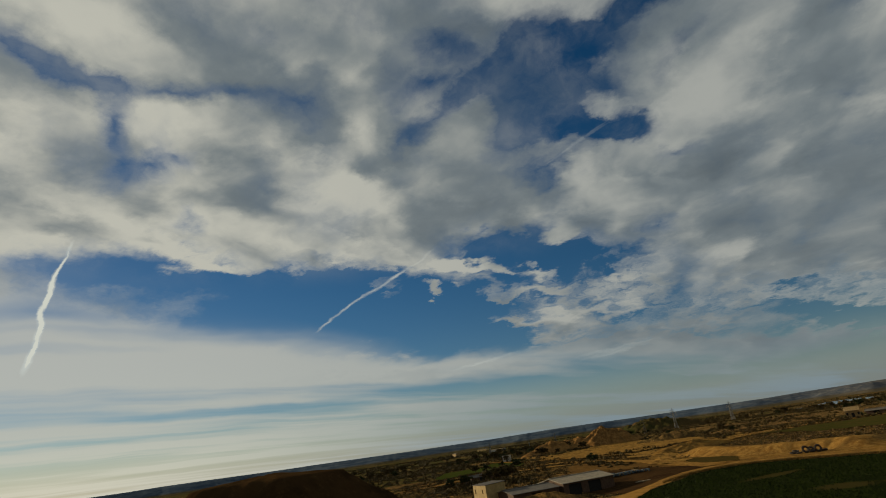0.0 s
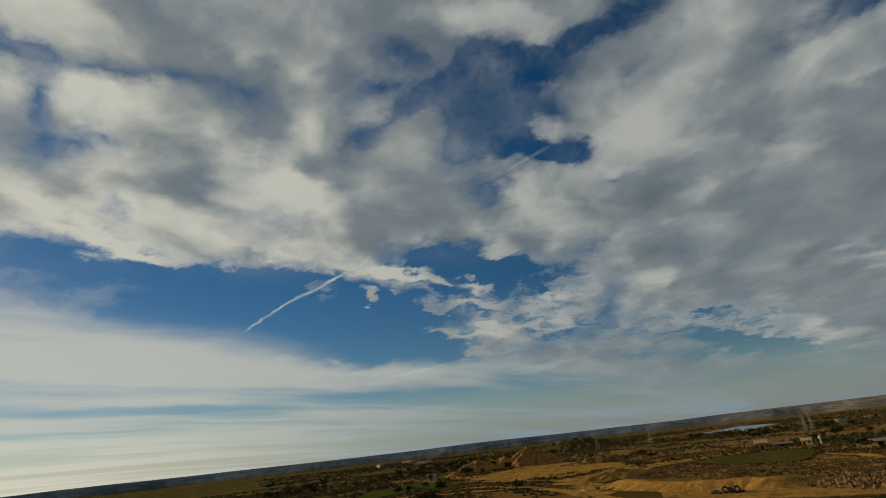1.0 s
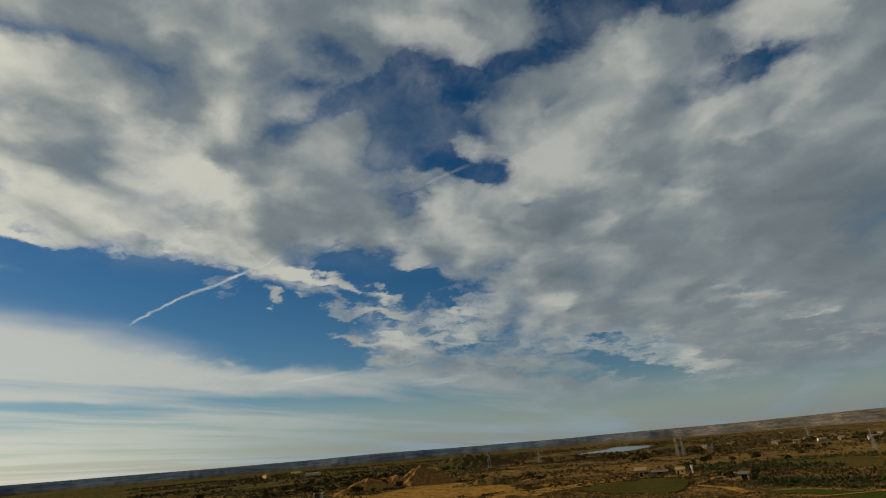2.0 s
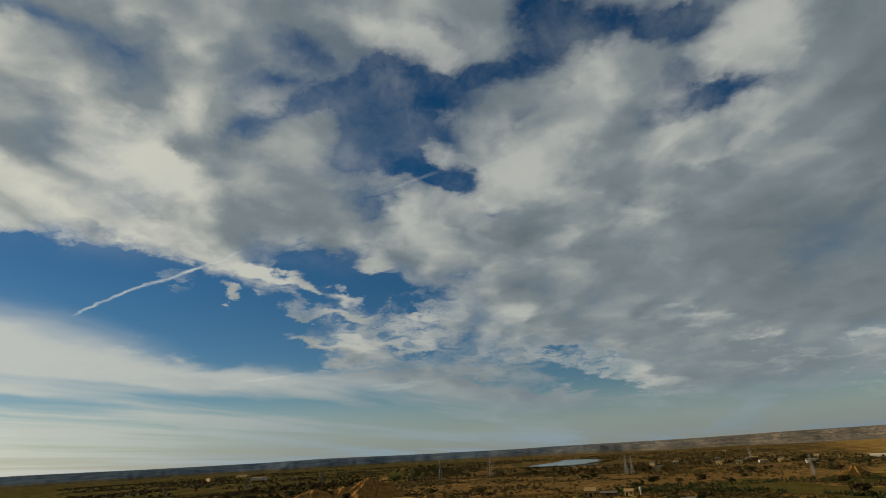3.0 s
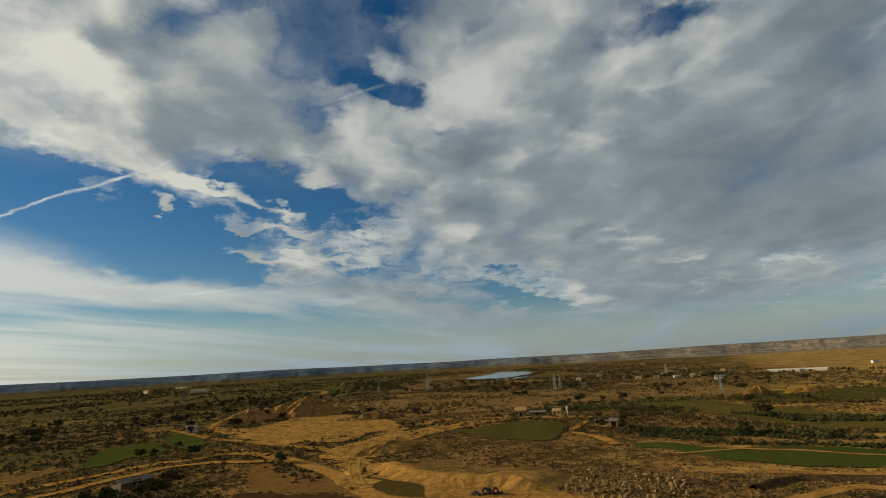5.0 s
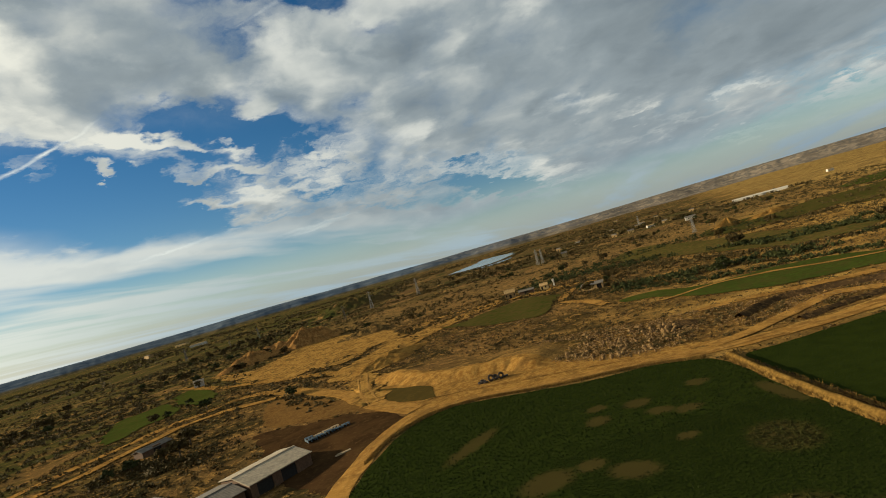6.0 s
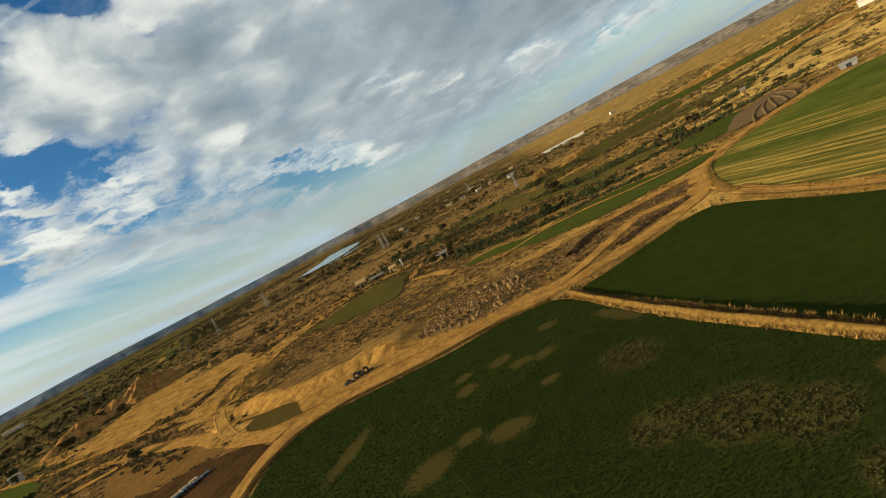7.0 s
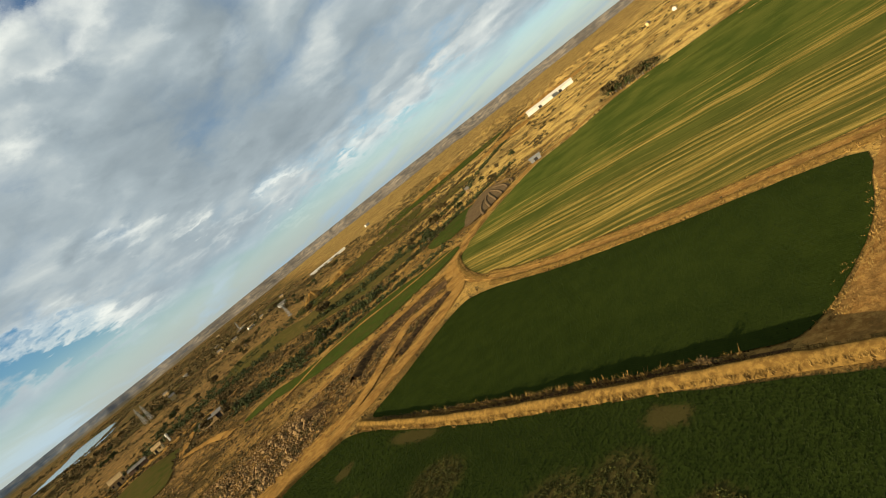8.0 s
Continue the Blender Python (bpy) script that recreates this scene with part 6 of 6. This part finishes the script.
def blades(name, points, tall, wide, n, mat, label, category, seed, spread=0.18, kind="stuff"):
    """Tufts of upright blades."""
    g = np.random.default_rng(seed)
    k = len(points)
    base = np.column_stack([points, ground_z(points[:, 0], points[:, 1]) + 0.04])
    root = base[:, None, :] + np.concatenate([g.uniform(-spread, spread, (k, n, 2)), np.zeros((k, n, 1))], 2)
    a = g.uniform(0, 6.283, (k, n))
    side = np.stack([np.cos(a), np.sin(a), 0 * a], -1) * wide * g.uniform(0.6, 1.3, (k, n))[..., None]
    lean = g.standard_normal((k, n, 3)) * 0.35 * tall
    lean[..., 2] = tall * g.uniform(0.5, 1.2, (k, n))
    v = np.stack([root - side, root + side, root + lean], 2).reshape(-1, 3)
    return tagged(new(name, mesh_of(name, v, np.arange(len(v)).reshape(-1, 3), mat)), label, category, kind=kind)


def bank_tufts(points, width, count, tall, seed):
    g = np.random.default_rng(seed)
    line = curve(points, 0.3)
    p = line[g.integers(0, len(line), count)] + g.normal(0, width / 3.2, (count, 2))
    ob = blades("dry_grass", p, tall, 0.075, 7, STRAW, "tall dry straw grass on the bank", "grass", seed, 0.2)
    return ob


bank_tufts(VERGE_1, 1.2, 9000, 0.55, 301)
bank_tufts(VERGE_2, 1.0, 2200, 0.32, 302)
bank_tufts(VERGE_3, 1.2, 1800, 0.38, 303)
bank_tufts(VERGE_4, 1.2, 900, 0.45, 304)
bank_tufts([(-21, 92), (-17, 101.5), (-9, 109), (1, 110), (17, 103.6), (33, 99.3), (43, 93.5)], 1.0, 2200, 0.4, 305)
bank_tufts([(48, 20), (56, 17), (68, 14.5)], 2.4, 120, 0.25, 306)


pale = strip(beside(HEDGE, 0.6)[::2], 0.5, 1.3, 307)
blades("dry_grass", pale, 0.75, 0.07, 26, STRAW, "pale dry grass clumps along the hedge", "grass", 307, 0.35)


def crop_points(poly, x0, x1, y0, y1, row, gap, seed, bare=True):
    g = np.random.default_rng(seed)
    x, y = np.meshgrid(np.arange(x0, x1, row), np.arange(y0, y1, gap))
    x, y = x.ravel() + g.normal(0, row * 0.22, x.size), y.ravel() + g.normal(0, gap * 0.4, y.size)
    keep = inside(curve(poly, 3, True), x, y)
    if bare:
        for cx, cy, a, b, d in BARE + BARE_BIG:
            c, s = math.cos(radians(d)), math.sin(radians(d))
            u, w = ((x - cx) * c + (y - cy) * s) / a, (-(x - cx) * s + (y - cy) * c) / b
            keep &= (u * u + w * w > g.uniform(0.3, 1.1, x.shape))
    return np.column_stack([x, y])[keep]


blades("crop", crop_points(FIELD_1, 8, 45, 14, 70, 0.30, 0.34, 311), 0.15, 0.045, 5, BLADE, "rows of young green cereal plants", "crop", 311, 0.12)
blades("crop", crop_points(FIELD_1, -26, 8, 5, 70, 0.5, 0.5, 314), 0.19, 0.09, 3, BLADE, "rows of young green cereal plants", "crop", 314, 0.2)
blades("crop", crop_points(FIELD_1, -26, 45, 70, 112, 0.55, 0.6, 312), 0.2, 0.10, 3, BLADE, "rows of young green cereal plants", "crop", 312, 0.22)
blades("crop", crop_points(FIELD_2, 45, 83, 14, 90, 0.42, 0.5, 313, False), 0.18, 0.08, 3, BLADE, "rows of young green cereal plants", "crop", 313, 0.18)
blades("crop", crop_points(FIELD_1, -26, 43, -60, 14, 0.7, 0.8, 315), 0.2, 0.10, 3, BLADE, "rows of young green cereal plants", "crop", 315, 0.28)
g = np.random.default_rng(321)
weeds = []
for cx, cy, a, b, d in BARE_BIG:
    if cy < 60 and cx < 36:
        n = int(16 * a * b)
        t, r = g.uniform(0, 6.283, n), np.sqrt(g.random(n)) * 0.85
        weeds.append(np.column_stack([cx + r * a * np.cos(t), cy + r * b * np.sin(t)]))
scrub("weeds", np.vstack(weeds), 0.24, 0.2, 16, 0.085, WEED, "yellowing weeds in bare crop patches", "weeds", 322)


# belts of dark evergreens beyond the farm
for pts, wide, gap, seed in (([(43.8, 301.8), (71.9, 313.5), (98.4, 292.1), (113.3, 268.3)], 24, 0.45, 231), ([(73.3, 210.7), (89.0, 193.8), (107.4, 186.3), (124.3, 168.4)], 14, 0.4, 232), ([(132.3, 240.9), (142.1, 209.2), (162.1, 197.8), (170.0, 171.3)], 12, 0.6, 233), ([(-18.4, 650.9), (53.7, 647.1), (114.0, 579.0), (182.4, 574.5)], 60, 0.7, 234)):
    scrub("tree_belt", strip(pts, wide, gap, seed), 1.3, 1.7, 34, 0.42, PINE if seed < 234 else LEAF, "belt of dark evergreen bushes and small trees", "trees", seed)


# single trees that stand out
def tree_form(seed, tall, spread, mat, leaves, size):
    """A tree: tapered trunk with limbs, and a crown of small clumps with gaps."""
    ob = thing("tree", pose(0, 0, 0), "dark evergreen tree standing among scrub", "tree", "scattered trees")
    g = np.random.default_rng(seed)
    bm = bmesh.new()
    bmesh.ops.create_cone(bm, cap_ends=True, segments=8, radius1=0.16 * spread * 0.5, radius2=0.05 * spread * 0.5, depth=tall * 0.75, matrix=Matrix.Translation((0, 0, tall * 0.36)))
    knots = []
    for k in range(7):
        a, z = k * 2.4 + seed, tall * (0.28 + 0.075 * k)
        tip = (math.cos(a) * spread * g.uniform(0.45, 0.85), math.sin(a) * spread * g.uniform(0.45, 0.85), z + tall * g.uniform(0.08, 0.24))
        beam(bm, (0, 0, z), tip, 0.07 * spread * 0.5)
        knots.append(tip)
    part("trunk", bm, BARK, ob)
    knots = np.array(knots + [(0, 0, tall * 0.85), (0.2 * spread, 0, tall * 0.72), (-0.2 * spread, 0.1, tall * 0.7)])
    v, f = leaf_cloud(g, knots - (0, 0, tall * 0.06), spread * g.uniform(0.28, 0.55, len(knots)), tall * g.uniform(0.10, 0.22, len(knots)), leaves, np.full(len(knots), size))
    part("crown", mesh_of("crown", v, f, mat), mat, ob)
    return ob


FORMS = [tree_form(1, 4.2, 2.0, PINE, 60, 0.34), tree_form(2, 3.2, 1.8, PINE, 55, 0.32), tree_form(3, 5.2, 2.2, LEAF, 60, 0.38), tree_form(4, 3.6, 2.2, LEAF, 60, 0.34)]
spots = [(-92.9, 134.6), (-88.3, 136.9), (-79.9, 135.6), (-77.1, 139.7), (-58.4, 181.2), (-56.4, 178.3), (-232.2, 276.9), (-226.7, 281.6), (-236.1, 272.6), (-294.8, 386.4), (-288.9, 394.2), (-281, 392), (79.9, 354.4), (85.5, 352.1), (90.1, 358.5),
         (158.1, 611.4), (154.4, 603.3), (124.5, 330.3), (132.7, 229.3), (137.6, 232.2), (97.2, 181.9), (101.8, 184.6), (73.5, 158.1), (79, 160.7), (77.6, 240.7), (82.1, 245.7), (61.1, 228.9), (71.9, 338.5), (121.9, 503.7), (136.4, 507.7), (141.2, 503.2), (114.7, 494.8), (-140.4, 293.5)]
g = np.random.default_rng(401)
spots += [(240.2 + 2.6 * u + g.uniform(-1.5, 1.5), 104.8 - 22.4 * u + g.uniform(-1.5, 1.5)) for u in np.linspace(0, 1, 22)]
cand = np.column_stack([g.uniform(-260, 330, 900), g.uniform(150, 640, 900)])
cand = cand[is_wild(cand[:, 0], cand[:, 1]) & (rough_noise(cand[:, 0], cand[:, 1], 60, 3, 61) > 0.12) & ~((cand[:, 0] > -70) & (cand[:, 0] < 60) & (cand[:, 1] < 310))][:190]
spots += [tuple(c) for c in cand]
spots = [p for p in spots if not any(inside(curve(PLOTS[name], 4, True), np.array([p[0]]), np.array([p[1]]))[0] for name in ("field_7", "field_14", "field_4", "field_5"))]
for k, (x, y) in enumerate(spots):
    m = at(x, y, (k * 67) % 360, -0.05) @ Matrix.Scale(0.75 + 0.6 * ((k * 37) % 23) / 23, 4)
    if k < len(FORMS):
        FORMS[k].matrix_world = m
    else:
        copy_thing(FORMS[k % 4], m)
